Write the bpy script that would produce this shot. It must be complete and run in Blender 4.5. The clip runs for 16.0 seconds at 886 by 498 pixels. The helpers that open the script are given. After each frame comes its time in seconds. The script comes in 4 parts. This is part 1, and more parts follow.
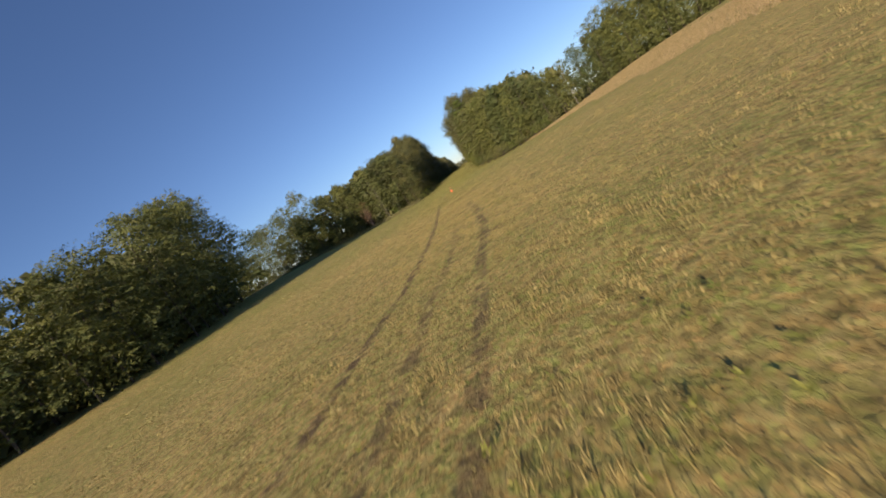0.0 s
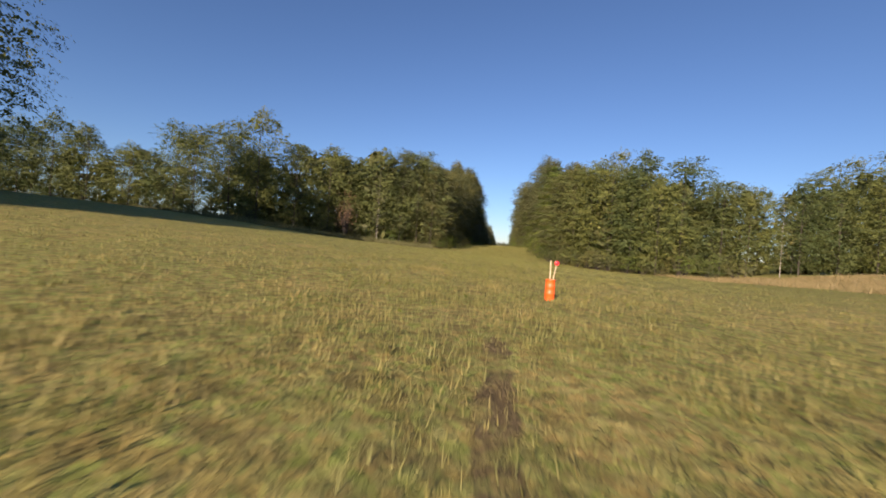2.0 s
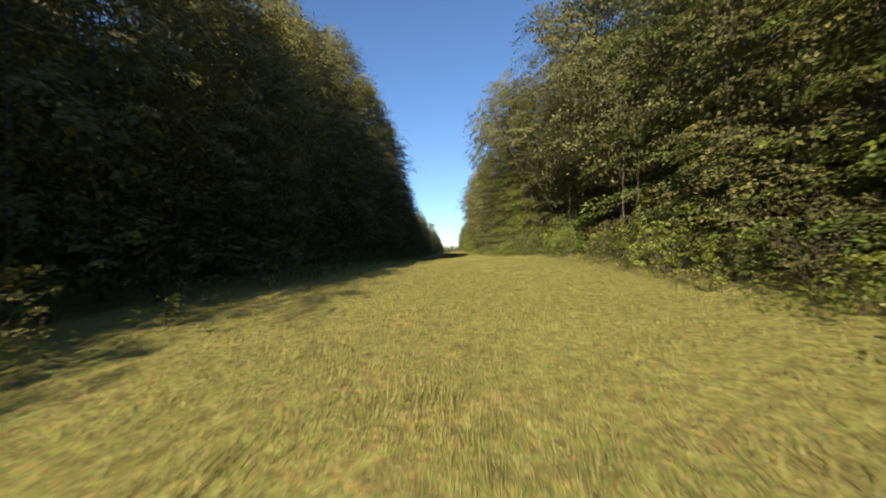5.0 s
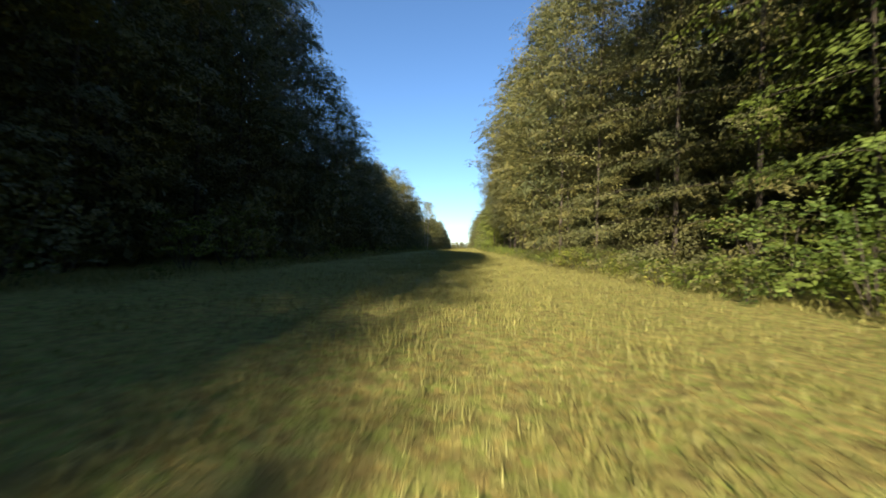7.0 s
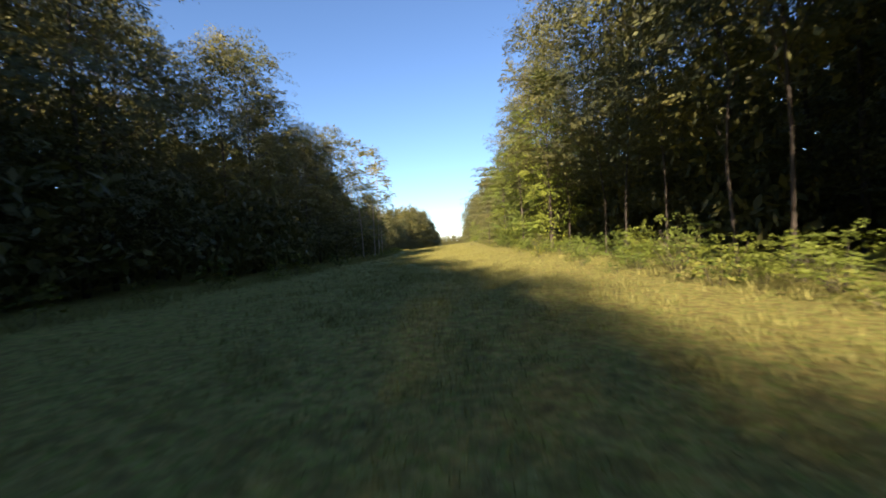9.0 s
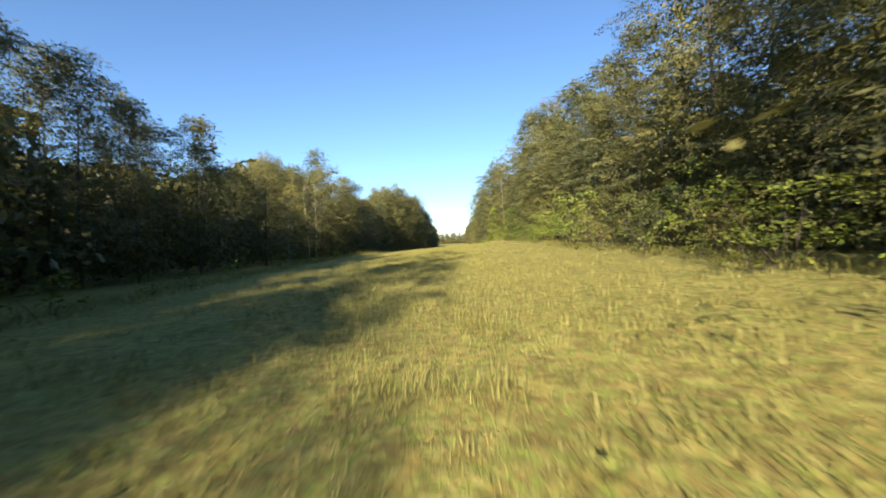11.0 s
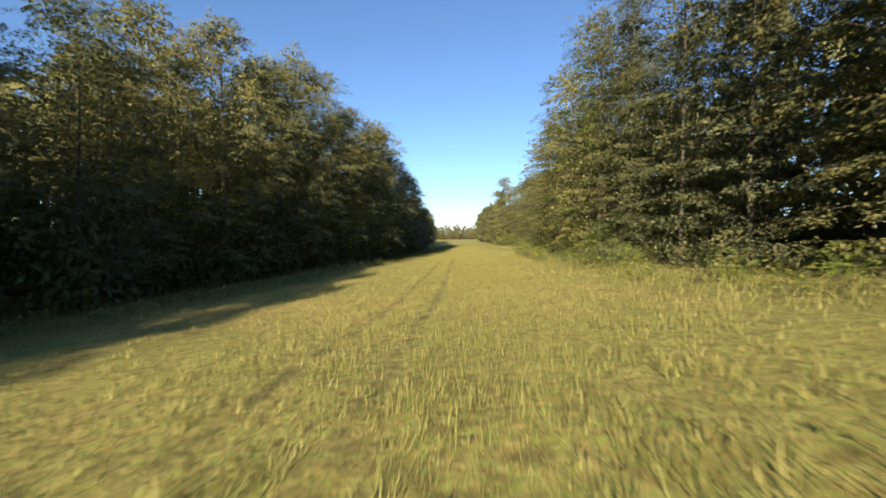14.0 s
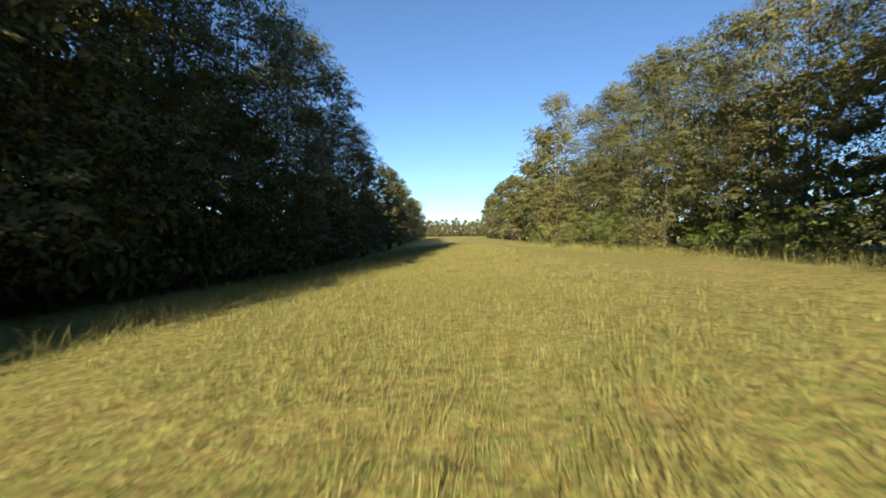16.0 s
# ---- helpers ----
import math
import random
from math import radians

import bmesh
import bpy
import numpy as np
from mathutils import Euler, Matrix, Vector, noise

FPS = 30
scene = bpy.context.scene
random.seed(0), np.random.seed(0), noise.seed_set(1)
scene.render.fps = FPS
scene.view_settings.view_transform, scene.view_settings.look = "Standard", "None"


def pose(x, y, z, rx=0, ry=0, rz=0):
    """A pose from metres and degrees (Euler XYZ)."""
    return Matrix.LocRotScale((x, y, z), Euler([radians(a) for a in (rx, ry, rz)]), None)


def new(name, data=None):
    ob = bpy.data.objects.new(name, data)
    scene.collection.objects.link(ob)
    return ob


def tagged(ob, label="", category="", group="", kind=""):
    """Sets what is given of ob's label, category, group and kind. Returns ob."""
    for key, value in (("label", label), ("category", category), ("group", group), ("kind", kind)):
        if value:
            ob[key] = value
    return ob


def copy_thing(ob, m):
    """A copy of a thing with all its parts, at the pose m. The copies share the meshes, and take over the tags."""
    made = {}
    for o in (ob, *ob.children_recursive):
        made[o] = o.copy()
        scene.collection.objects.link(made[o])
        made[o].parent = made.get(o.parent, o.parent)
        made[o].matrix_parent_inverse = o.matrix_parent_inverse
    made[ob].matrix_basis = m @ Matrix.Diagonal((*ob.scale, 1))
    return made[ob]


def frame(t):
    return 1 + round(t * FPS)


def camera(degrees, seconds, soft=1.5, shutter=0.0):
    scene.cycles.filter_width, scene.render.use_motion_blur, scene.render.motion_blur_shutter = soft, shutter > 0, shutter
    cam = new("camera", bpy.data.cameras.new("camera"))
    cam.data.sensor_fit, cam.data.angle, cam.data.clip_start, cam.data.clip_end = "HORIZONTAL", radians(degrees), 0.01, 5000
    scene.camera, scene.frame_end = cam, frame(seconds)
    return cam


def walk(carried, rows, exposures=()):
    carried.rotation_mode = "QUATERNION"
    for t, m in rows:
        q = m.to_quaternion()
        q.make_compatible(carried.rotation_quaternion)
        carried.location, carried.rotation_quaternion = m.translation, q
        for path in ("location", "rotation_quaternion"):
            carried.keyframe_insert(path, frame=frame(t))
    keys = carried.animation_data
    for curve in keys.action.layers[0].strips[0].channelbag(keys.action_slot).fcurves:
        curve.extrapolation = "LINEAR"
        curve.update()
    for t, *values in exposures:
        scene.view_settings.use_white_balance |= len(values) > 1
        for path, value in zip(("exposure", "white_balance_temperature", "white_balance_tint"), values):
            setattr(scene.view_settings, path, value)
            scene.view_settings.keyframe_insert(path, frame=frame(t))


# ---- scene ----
# Camera: a small fast drone, about 27 m/s, low over a mown field and along a wide ride cut through woodland.
cam = camera(96.5, 16.0, soft=1.7, shutter=0.07)
PATH = [
    (0.0, -1.33, 22.81, -0.30, 2.77, -10.18, 31.82),
    (0.5, -2.11, 32.55, -0.82, -4.71, -4.85, 24.52),
    (1.0, -2.89, 42.28, -1.23, -10.80, -2.30, 17.73),
    (1.5, -3.62, 52.02, -1.45, -3.40, -0.92, 6.30),
    (2.0, -4.38, 61.80, -1.49, 7.41, -0.63, -4.26),
    (2.5, -4.69, 71.62, -1.24, 13.31, -1.26, -4.67),
    (3.0, -4.76, 81.48, -1.08, 4.35, 1.08, 4.53),
    (5.5, -2.97, 149.93, 0.05, -0.71, 0.43, 1.26),
    (6.0, -2.31, 163.63, 0.12, -0.08, 0.32, 0.31),
    (6.5, -1.52, 177.32, -0.03, 1.46, 0.11, -1.05),
    (7.0, -1.00, 190.99, -0.12, 1.49, 0.00, -1.62),
    (7.5, -0.68, 204.59, -0.11, 1.89, 0.00, -1.11),
    (8.0, -0.29, 218.17, 0.11, 1.97, -0.36, -2.52),
    (8.5, 0.01, 231.71, 0.34, 2.31, -0.57, -0.84),
    (9.0, 0.30, 245.22, 0.48, 0.40, -0.76, 3.26),
    (9.5, 0.34, 258.72, 0.57, -1.85, -1.29, 7.35),
    (12.0, -0.69, 326.22, 0.69, 0.86, -1.00, -1.86),
    (12.5, -0.84, 339.73, 0.68, 0.35, -1.16, -1.61),
    (13.0, -0.78, 353.19, 0.88, 0.04, -1.48, -1.61),
    (13.5, -0.43, 366.61, 0.78, 0.19, -1.78, -0.93),
    (14.0, 0.01, 379.94, 0.28, 0.13, -1.70, -0.03),
    (14.5, 0.47, 393.21, -0.14, -0.23, -1.69, 0.47),
    (15.0, 1.02, 406.43, -0.35, -1.03, -1.93, 0.55),
    (15.5, 1.62, 419.61, -0.53, -0.61, -2.01, 0.61),
    (16.0, 2.31, 432.77, -0.89, 0.15, -1.91, -0.18),
]
EXPOSURES = [(0.0, 0.88, 6500, 22), (2.0, 0.97, 6500, 22), (3.2, 1.12, 6500, 17), (5.4, 1.46, 6550, 12), (7.3, 1.72, 6500, 9), (8.2, 1.68, 6650, 16), (9.0, 1.88, 6900, 17), (9.6, 2.12, 7150, 16), (10.4, 2.0, 6700, 11), (12.0, 1.84, 6650, 12), (13.3, 1.76, 6650, 12), (14.6, 1.66, 6700, 14), (15.3, 1.62, 6700, 14), (16.0, 1.58, 6550, 11)]
walk(cam, [(t, pose(x, y, z, 90 + p, r, w)) for t, x, y, z, w, p, r in PATH], EXPOSURES)

# ---- light: low evening sun behind the camera, clear sky ----
SUN_AZ, SUN_EL = 13.4, 18.3
world = bpy.data.worlds.new("world")
scene.world = world
world.use_nodes = True
wn = world.node_tree.nodes
sky = wn.new("ShaderNodeTexSky")
sky.sky_type = "NISHITA"
sky.sun_disc = False
sky.sun_elevation = radians(SUN_EL)
sky.sun_rotation = radians(180 + SUN_AZ)
sky.air_density, sky.dust_density, sky.ozone_density = 1.0, 0.15, 5.0
sky.altitude = 300
wn["Background"].inputs["Strength"].default_value = 0.066
world.node_tree.links.new(sky.outputs["Color"], wn["Background"].inputs["Color"])
sun_data = bpy.data.lights.new("sun", "SUN")
sun_data.energy, sun_data.angle, sun_data.color = 5.0, radians(0.53), (1.0, 0.84, 0.62)
sun = new("sun", sun_data)
a_, e_ = radians(SUN_AZ), radians(SUN_EL)
sun.rotation_euler = Vector((math.sin(a_) * math.cos(e_), math.cos(a_) * math.cos(e_), -math.sin(e_))).to_track_quat("-Z", "Y").to_euler()


# ---- materials ----
WORN = ((-2.2, 53.7, 1.1, 0.34), (-0.9, 54.8, 0.9, 0.36), (-4.3, 63.8, 0.12, 1.6), (-2.3, 44.9, 0.55, 0.28), (-2.6, 85.2, 0.5, 0.35), (-1.6, 34.4, 0.5, 0.3))   # worn bare patches: centre and radii
TRACKS = (-0.85, -2.2)   # wheel tracks along the ride, metres from its line
RUTS = ((-5.4, 0.3, 40.0), (-3.44, 1.0, 49.0), (-2.02, 0.8, 29.0), (-0.88, 0.9, 38.0))   # wheel ruts across the field: metres from its middle line, how bare, and where grass closes over


class Nodes:
    """A node material under construction."""

    def __init__(self, name):
        self.m = bpy.data.materials.new(name)
        self.m.use_nodes = True
        self.t = self.m.node_tree
        self.b = self.t.nodes["Principled BSDF"]
        self.out = self.t.nodes["Material Output"]

    def n(self, kind, **sets):
        node = self.t.nodes.new(kind)
        for k, val in sets.items():
            if k in node.inputs:
                node.inputs[k].default_value = val
            else:
                self.mode(node, k, val)
        return node

    def mode(self, node, k, val):
        if k == "operation":
            node.operation = val
        elif k == "use_clamp":
            node.use_clamp = val
        elif k == "data_type":
            node.data_type = val
        elif k == "blend_type":
            node.blend_type = val

    def l(self, a, b):
        self.t.links.new(a, b)

    def ramp(self, fac, *stops):
        r = self.n("ShaderNodeValToRGB")
        el = r.color_ramp.elements
        while len(el) < len(stops):
            el.new(0.5)
        for e, (p, c) in zip(el, stops):
            e.position, e.color = p, (*c, 1)
        self.l(fac, r.inputs["Fac"])
        return r.outputs["Color"]

    def noise(self, scale, detail=4, rough=0.55, vec=None):
        x = self.n("ShaderNodeTexNoise", Scale=scale, Detail=detail, Roughness=rough)
        if vec is not None:
            self.l(vec, x.inputs["Vector"])
        return x.outputs["Fac"]

    def math(self, op, a, b=0.0, clamp=False):
        x = self.n("ShaderNodeMath", operation=op, use_clamp=clamp)
        for i, v in enumerate((a, b)):
            if isinstance(v, (int, float)):
                x.inputs[i].default_value = v
            else:
                self.l(v, x.inputs[i])
        return x.outputs[0]

    def mix(self, fac, a, b, blend="MIX"):
        x = self.n("ShaderNodeMix", data_type="RGBA", blend_type=blend)
        for s, v in ((x.inputs[0], fac), (x.inputs[6], a), (x.inputs[7], b)):
            if isinstance(v, (int, float)):
                s.default_value = v
            elif isinstance(v, tuple):
                s.default_value = (*v, 1)
            else:
                self.l(v, s)
        return x.outputs[2]

    def bump(self, height, strength, distance):
        x = self.n("ShaderNodeBump", Strength=strength, Distance=distance)
        self.l(height, x.inputs["Height"])
        self.l(x.outputs[0], self.b.inputs["Normal"])

    def position(self):
        return self.n("ShaderNodeNewGeometry").outputs["Position"]


def leaf_material(name, dark, mid, light, passing=0.16, rough=0.55):
    m = Nodes(name)
    geo = m.n("ShaderNodeNewGeometry")
    info = m.n("ShaderNodeObjectInfo")
    one = m.ramp(geo.outputs["Random Per Island"], (0.0, dark), (0.55, mid), (1.0, light))
    tint = m.ramp(info.outputs["Random"], (0.0, (0.68, 0.78, 0.80)), (0.5, (1.0, 1.0, 1.0)), (1.0, (1.26, 1.20, 1.0)))
    col = m.mix(1.0, one, tint, "MULTIPLY")
    patch = m.ramp(m.noise(0.55, 2, 0.5, m.position()), (0.35, (0.78, 0.86, 0.9)), (0.65, (1.15, 1.08, 0.95)))
    col = m.mix(1.0, col, patch, "MULTIPLY")
    m.l(col, m.b.inputs["Base Color"])
    m.b.inputs["Roughness"].default_value = rough
    m.b.inputs["Specular IOR Level"].default_value = 0.22
    tr = m.n("ShaderNodeBsdfTranslucent")
    m.l(m.mix(1.0, col, (1.1, 1.15, 0.5), "MULTIPLY"), tr.inputs["Color"])
    mx = m.n("ShaderNodeMixShader")
    mx.inputs[0].default_value = passing
    m.l(m.b.outputs[0], mx.inputs[1])
    m.l(tr.outputs[0], mx.inputs[2])
    m.l(mx.outputs[0], m.out.inputs["Surface"])
    return m.m


def bark_material(name, dark, light, scale, stretch):
    m = Nodes(name)
    tc = m.n("ShaderNodeTexCoord").outputs["Object"]
    mp = m.n("ShaderNodeMapping")
    mp.inputs["Scale"].default_value = stretch
    m.l(tc, mp.inputs["Vector"])
    f = m.noise(scale, 6, 0.65, mp.outputs[0])
    m.l(m.ramp(f, (0.35, dark), (0.62, light)), m.b.inputs["Base Color"])
    m.b.inputs["Roughness"].default_value = 0.9
    m.bump(f, 0.6, 0.03)
    return m.m


def plain_material(name, colour, rough, grain=0.12, scale=18.0, metal=0.0):
    m = Nodes(name)
    f = m.noise(scale, 5, 0.6, m.n("ShaderNodeTexCoord").outputs["Object"])
    lo = tuple(c * (1 - grain) for c in colour)
    hi = tuple(min(1, c * (1 + grain)) for c in colour)
    m.l(m.ramp(f, (0.3, lo), (0.7, hi)), m.b.inputs["Base Color"])
    m.b.inputs["Roughness"].default_value = rough
    m.b.inputs["Metallic"].default_value = metal
    m.bump(f, 0.15, 0.004)
    return m.m


def ground_material():
    """Short meadow turf: straw and green mixed at two scales, bare brown soil in wheel ruts and worn patches of the field."""
    m = Nodes("turf")
    pos = m.position()
    sep = m.n("ShaderNodeSeparateXYZ")
    m.l(pos, sep.inputs[0])
    y = sep.outputs["Y"]
    fine = m.math("ADD", m.math("MULTIPLY", m.noise(5.0, 5, 0.75, pos), 0.62), m.math("MULTIPLY", m.noise(24.0, 4, 0.7, pos), 0.38))
    mid = m.noise(0.9, 4, 0.6, pos)
    big = m.noise(0.06, 3, 0.5, pos)
    straw = m.ramp(fine, (0.34, (0.257, 0.202, 0.073)), (0.5, (0.38, 0.301, 0.114)), (0.66, (0.475, 0.383, 0.156)))
    green = m.ramp(fine, (0.34, (0.150, 0.152, 0.045)), (0.5, (0.255, 0.250, 0.077)), (0.66, (0.345, 0.332, 0.115)))
    lush = m.math("SUBTRACT", m.math("MULTIPLY", m.math("SUBTRACT", y, 52.0), 1 / 45, True), m.math("MULTIPLY", m.math("MULTIPLY", m.math("SUBTRACT", y, 315.0), 1 / 30, True), 0.3))
    f = m.math("ADD", m.math("MULTIPLY", mid, 0.55), m.math("MULTIPLY", big, 0.5))
    f = m.math("ADD", f, m.math("MULTIPLY", lush, 0.20))
    f = m.ramp(f, (0.44, (0, 0, 0)), (0.64, (1, 1, 1)))
    col = m.mix(f, straw, green)
    # leaf blades and litter of mixed colour
    cell = m.n("ShaderNodeTexVoronoi", Scale=17.0)
    m.l(pos, cell.inputs["Vector"])
    tone = m.n("ShaderNodeSeparateColor")
    m.l(cell.outputs["Color"], tone.inputs[0])
    col = m.mix(1.0, col, m.ramp(tone.outputs[0], (0.0, (0.80, 0.79, 0.77)), (0.5, (1.0, 1.0, 1.0)), (1.0, (1.16, 1.15, 1.13))), "MULTIPLY")
    col = m.mix(1.0, col, m.ramp(tone.outputs[1], (0.0, (0.86, 1.05, 0.75)), (0.5, (1.0, 1.0, 1.0)), (1.0, (1.16, 0.97, 0.92))), "MULTIPLY")
    # thatch showing between the tufts, with the gaps' shade put into its colour
    thatch_shade = m.ramp(m.noise(6.0, 4, 0.65, pos), (0.49, (0, 0, 0)), (0.63, (0.85, 0.85, 0.85)))
    col = m.mix(thatch_shade, col, m.ramp(fine, (0.35, (0.108, 0.088, 0.031)), (0.65, (0.235, 0.190, 0.066))))
    # bare soil, only out in the open field
    st = m.n("ShaderNodeMapping")
    st.inputs["Scale"].default_value = (1.3, 0.10, 1.0)
    m.l(pos, st.inputs["Vector"])
    rut = m.ramp(m.noise(0.55, 5, 0.65, st.outputs[0]), (0.70, (0, 0, 0)), (0.78, (0.6, 0.6, 0.6)))
    wob = m.math("MULTIPLY", m.math("SUBTRACT", m.noise(0.12, 2, 0.5, pos), 0.5), 0.4)
    xw = m.math("ADD", m.math("ADD", sep.outputs["X"], wob), m.math("MULTIPLY", y, 0.02))
    xw = m.math("ADD", xw, m.math("MULTIPLY", m.math("MAXIMUM", m.math("SUBTRACT", 36.0, y), 0.0), 0.086))
    broken = m.ramp(m.noise(2.2, 4, 0.7, pos), (0.41, (0, 0, 0)), (0.57, (1, 1, 1)))
    for at, bare, end in RUTS:
        fade = m.math("SUBTRACT", 1.0, m.math("MULTIPLY", m.math("MULTIPLY", m.math("SUBTRACT", y, end), 1 / 10, True), 0.75))
        near = m.math("SUBTRACT", 1.0, m.math("DIVIDE", m.math("ABSOLUTE", m.math("SUBTRACT", xw, at)), 0.17), True)
        rut = m.math("MAXIMUM", rut, m.math("MULTIPLY", m.math("MULTIPLY", m.math("MULTIPLY", m.math("MULTIPLY", near, 2.2, True), bare), broken), fade))
    open_field = m.math("SUBTRACT", 1.0, m.math("MULTIPLY", m.math("SUBTRACT", y, 85.0), 1 / 40, True), True)
    # worn bare patches
    ragged = m.math("MULTIPLY", m.math("SUBTRACT", m.noise(1.6, 5, 0.65, pos), 0.5), 2.2)
    worn = 0.0
    for cx, cy, rx_, ry_ in WORN:
        px = m.math("DIVIDE", m.math("SUBTRACT", sep.outputs["X"], cx), rx_)
        py = m.math("DIVIDE", m.math("SUBTRACT", y, cy), ry_)
        rr = m.math("SQRT", m.math("ADD", m.math("MULTIPLY", px, px), m.math("MULTIPLY", py, py)))
        worn = m.math("MAXIMUM", worn, m.ramp(m.math("SUBTRACT", m.math("ADD", 1.0, ragged), rr), (0.05, (0, 0, 0)), (0.30, (1, 1, 1))))
    worn = m.math("MULTIPLY", worn, m.ramp(m.noise(4.5, 4, 0.7, pos), (0.38, (0.1, 0.1, 0.1)), (0.56, (1, 1, 1))))
    rut = m.math("MAXIMUM", rut, worn)
    # brown soil, kept darker so the ruts' own shade is in the colour
    soil = m.ramp(fine, (0.3, (0.062, 0.046, 0.022)), (0.7, (0.20, 0.147, 0.072)))
    ride = m.math("MULTIPLY", m.math("MULTIPLY", m.math("SUBTRACT", y, 352.0), 1 / 15, True), m.math("MULTIPLY", m.math("SUBTRACT", 436.0, y), 1 / 20, True))
    xr = m.math("SUBTRACT", m.math("ADD", sep.outputs["X"], m.math("MULTIPLY", wob, 0.8)), m.math("MULTIPLY", m.math("SUBTRACT", y, 380.0), 0.0436))
    track = 0.0
    for at in TRACKS:
        near = m.math("SUBTRACT", 1.0, m.math("DIVIDE", m.math("ABSOLUTE", m.math("SUBTRACT", xr, at)), 0.20), True)
        track = m.math("MAXIMUM", track, m.math("MULTIPLY", near, 1.6, True))
    track = m.math("MULTIPLY", m.math("MULTIPLY", track, ride), m.ramp(m.noise(1.3, 3, 0.6, pos), (0.42, (0.0, 0.0, 0.0)), (0.62, (0.8, 0.8, 0.8))))
    col = m.mix(m.math("MULTIPLY", rut, open_field), col, soil)
    col = m.mix(track, col, m.ramp(fine, (0.3, (0.045, 0.048, 0.016)), (0.7, (0.15, 0.13, 0.05))))
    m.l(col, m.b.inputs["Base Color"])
    m.b.inputs["Roughness"].default_value = 0.95
    m.b.inputs["Specular IOR Level"].default_value = 0.15
    m.bump(m.math("ADD", fine, m.math("MULTIPLY", mid, 1.2)), 0.9, 0.11)
    return m.m


def grass_material(name, a, b, c, lush_a, lush_c):
    m = Nodes(name)
    geo = m.n("ShaderNodeNewGeometry")
    sep = m.n("ShaderNodeSeparateXYZ")
    m.l(geo.outputs["Position"], sep.inputs[0])
    dry = m.ramp(geo.outputs["Random Per Island"], (0.0, a), (0.55, b), (1.0, c))
    wet = m.ramp(geo.outputs["Random Per Island"], (0.0, lush_a), (1.0, lush_c))
    lush = m.math("SUBTRACT", m.math("MULTIPLY", m.math("SUBTRACT", sep.outputs["Y"], 52.0), 1 / 45, True), m.math("MULTIPLY", m.math("MULTIPLY", m.math("SUBTRACT", sep.outputs["Y"], 315.0), 1 / 30, True), 0.3))
    f = m.math("ADD", m.math("MULTIPLY", m.noise(1.1, 5, 0.72, geo.outputs["Position"]), 0.95), m.math("MULTIPLY", lush, 0.32))
    col = m.mix(m.ramp(f, (0.44, (0, 0, 0)), (0.64, (1, 1, 1))), dry, wet)
    tone = m.ramp(m.noise(5.0, 4, 0.7, geo.outputs["Position"]), (0.36, (0.60, 0.58, 0.52)), (0.5, (1.0, 1.0, 1.0)), (0.64, (1.28, 1.26, 1.22)))
    col = m.mix(1.0, col, tone, "MULTIPLY")
    m.l(col, m.b.inputs["Base Color"])
    m.b.inputs["Roughness"].default_value = 0.6
    m.b.inputs["Specular IOR Level"].default_value = 0.25
    tr = m.n("ShaderNodeBsdfTranslucent")
    m.l(col, tr.inputs["Color"])
    mx = m.n("ShaderNodeMixShader")
    mx.inputs[0].default_value = 0.3
    m.l(m.b.outputs[0], mx.inputs[1])
    m.l(tr.outputs[0], mx.inputs[2])
    m.l(mx.outputs[0], m.out.inputs["Surface"])
    return m.m


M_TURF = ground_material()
M_GRASS = grass_material("meadow_grass", (0.268, 0.210, 0.074), (0.333, 0.264, 0.097), (0.40, 0.322, 0.128), (0.150, 0.154, 0.046), (0.275, 0.268, 0.088))
M_TALL = grass_material("ripe_grass", (0.23, 0.17, 0.080), (0.36, 0.275, 0.14), (0.46, 0.36, 0.20), (0.24, 0.19, 0.085), (0.38, 0.30, 0.15))
M_ROUGH = grass_material("rough_grass", (0.12, 0.095, 0.055), (0.22, 0.175, 0.105), (0.34, 0.28, 0.18), (0.10, 0.11, 0.04), (0.25, 0.24, 0.11))
M_SEED = grass_material("seed_head", (0.26, 0.23, 0.14), (0.38, 0.34, 0.23), (0.54, 0.50, 0.38), (0.26, 0.24, 0.13), (0.46, 0.42, 0.30))
M_LOWWEED = leaf_material("low_weed_leaf", (0.11, 0.13, 0.03), (0.21, 0.23, 0.055), (0.34, 0.34, 0.10), 0.4)
M_WEED = leaf_material("weed_leaf", (0.05, 0.075, 0.018), (0.12, 0.15, 0.035), (0.27, 0.26, 0.07), 0.4)
M_LEAF = leaf_material("broad_leaf", (0.076, 0.080, 0.032), (0.106, 0.110, 0.044), (0.145, 0.145, 0.062))
M_FIELD = leaf_material("field_tree_leaf", (0.072, 0.086, 0.027), (0.104, 0.120, 0.038), (0.145, 0.160, 0.056))
M_YOUNG = leaf_material("young_leaf", (0.098, 0.130, 0.027), (0.140, 0.182, 0.038), (0.19, 0.235, 0.054), 0.30)
M_PALE = leaf_material("aspen_leaf", (0.11, 0.115, 0.055), (0.17, 0.17, 0.082), (0.24, 0.235, 0.12), 0.33)
M_NEEDLE = leaf_material("needle", (0.030, 0.036, 0.018), (0.075, 0.082, 0.038), (0.15, 0.15, 0.070), 0.15, 0.6)
M_DEAD = leaf_material("dead_twig", (0.10, 0.060, 0.035), (0.19, 0.115, 0.070), (0.30, 0.20, 0.12), 0.1, 0.9)
M_BARK = bark_material("bark", (0.025, 0.020, 0.016), (0.080, 0.066, 0.052), 6.0, (6, 6, 1))
M_PALEBARK = bark_material("pale_bark", (0.12, 0.105, 0.085), (0.40, 0.37, 0.32), 3.0, (2, 2, 5))
M_ORANGE = plain_material("orange_plastic", (0.85, 0.12, 0.02), 0.42, 0.10, 7.0)
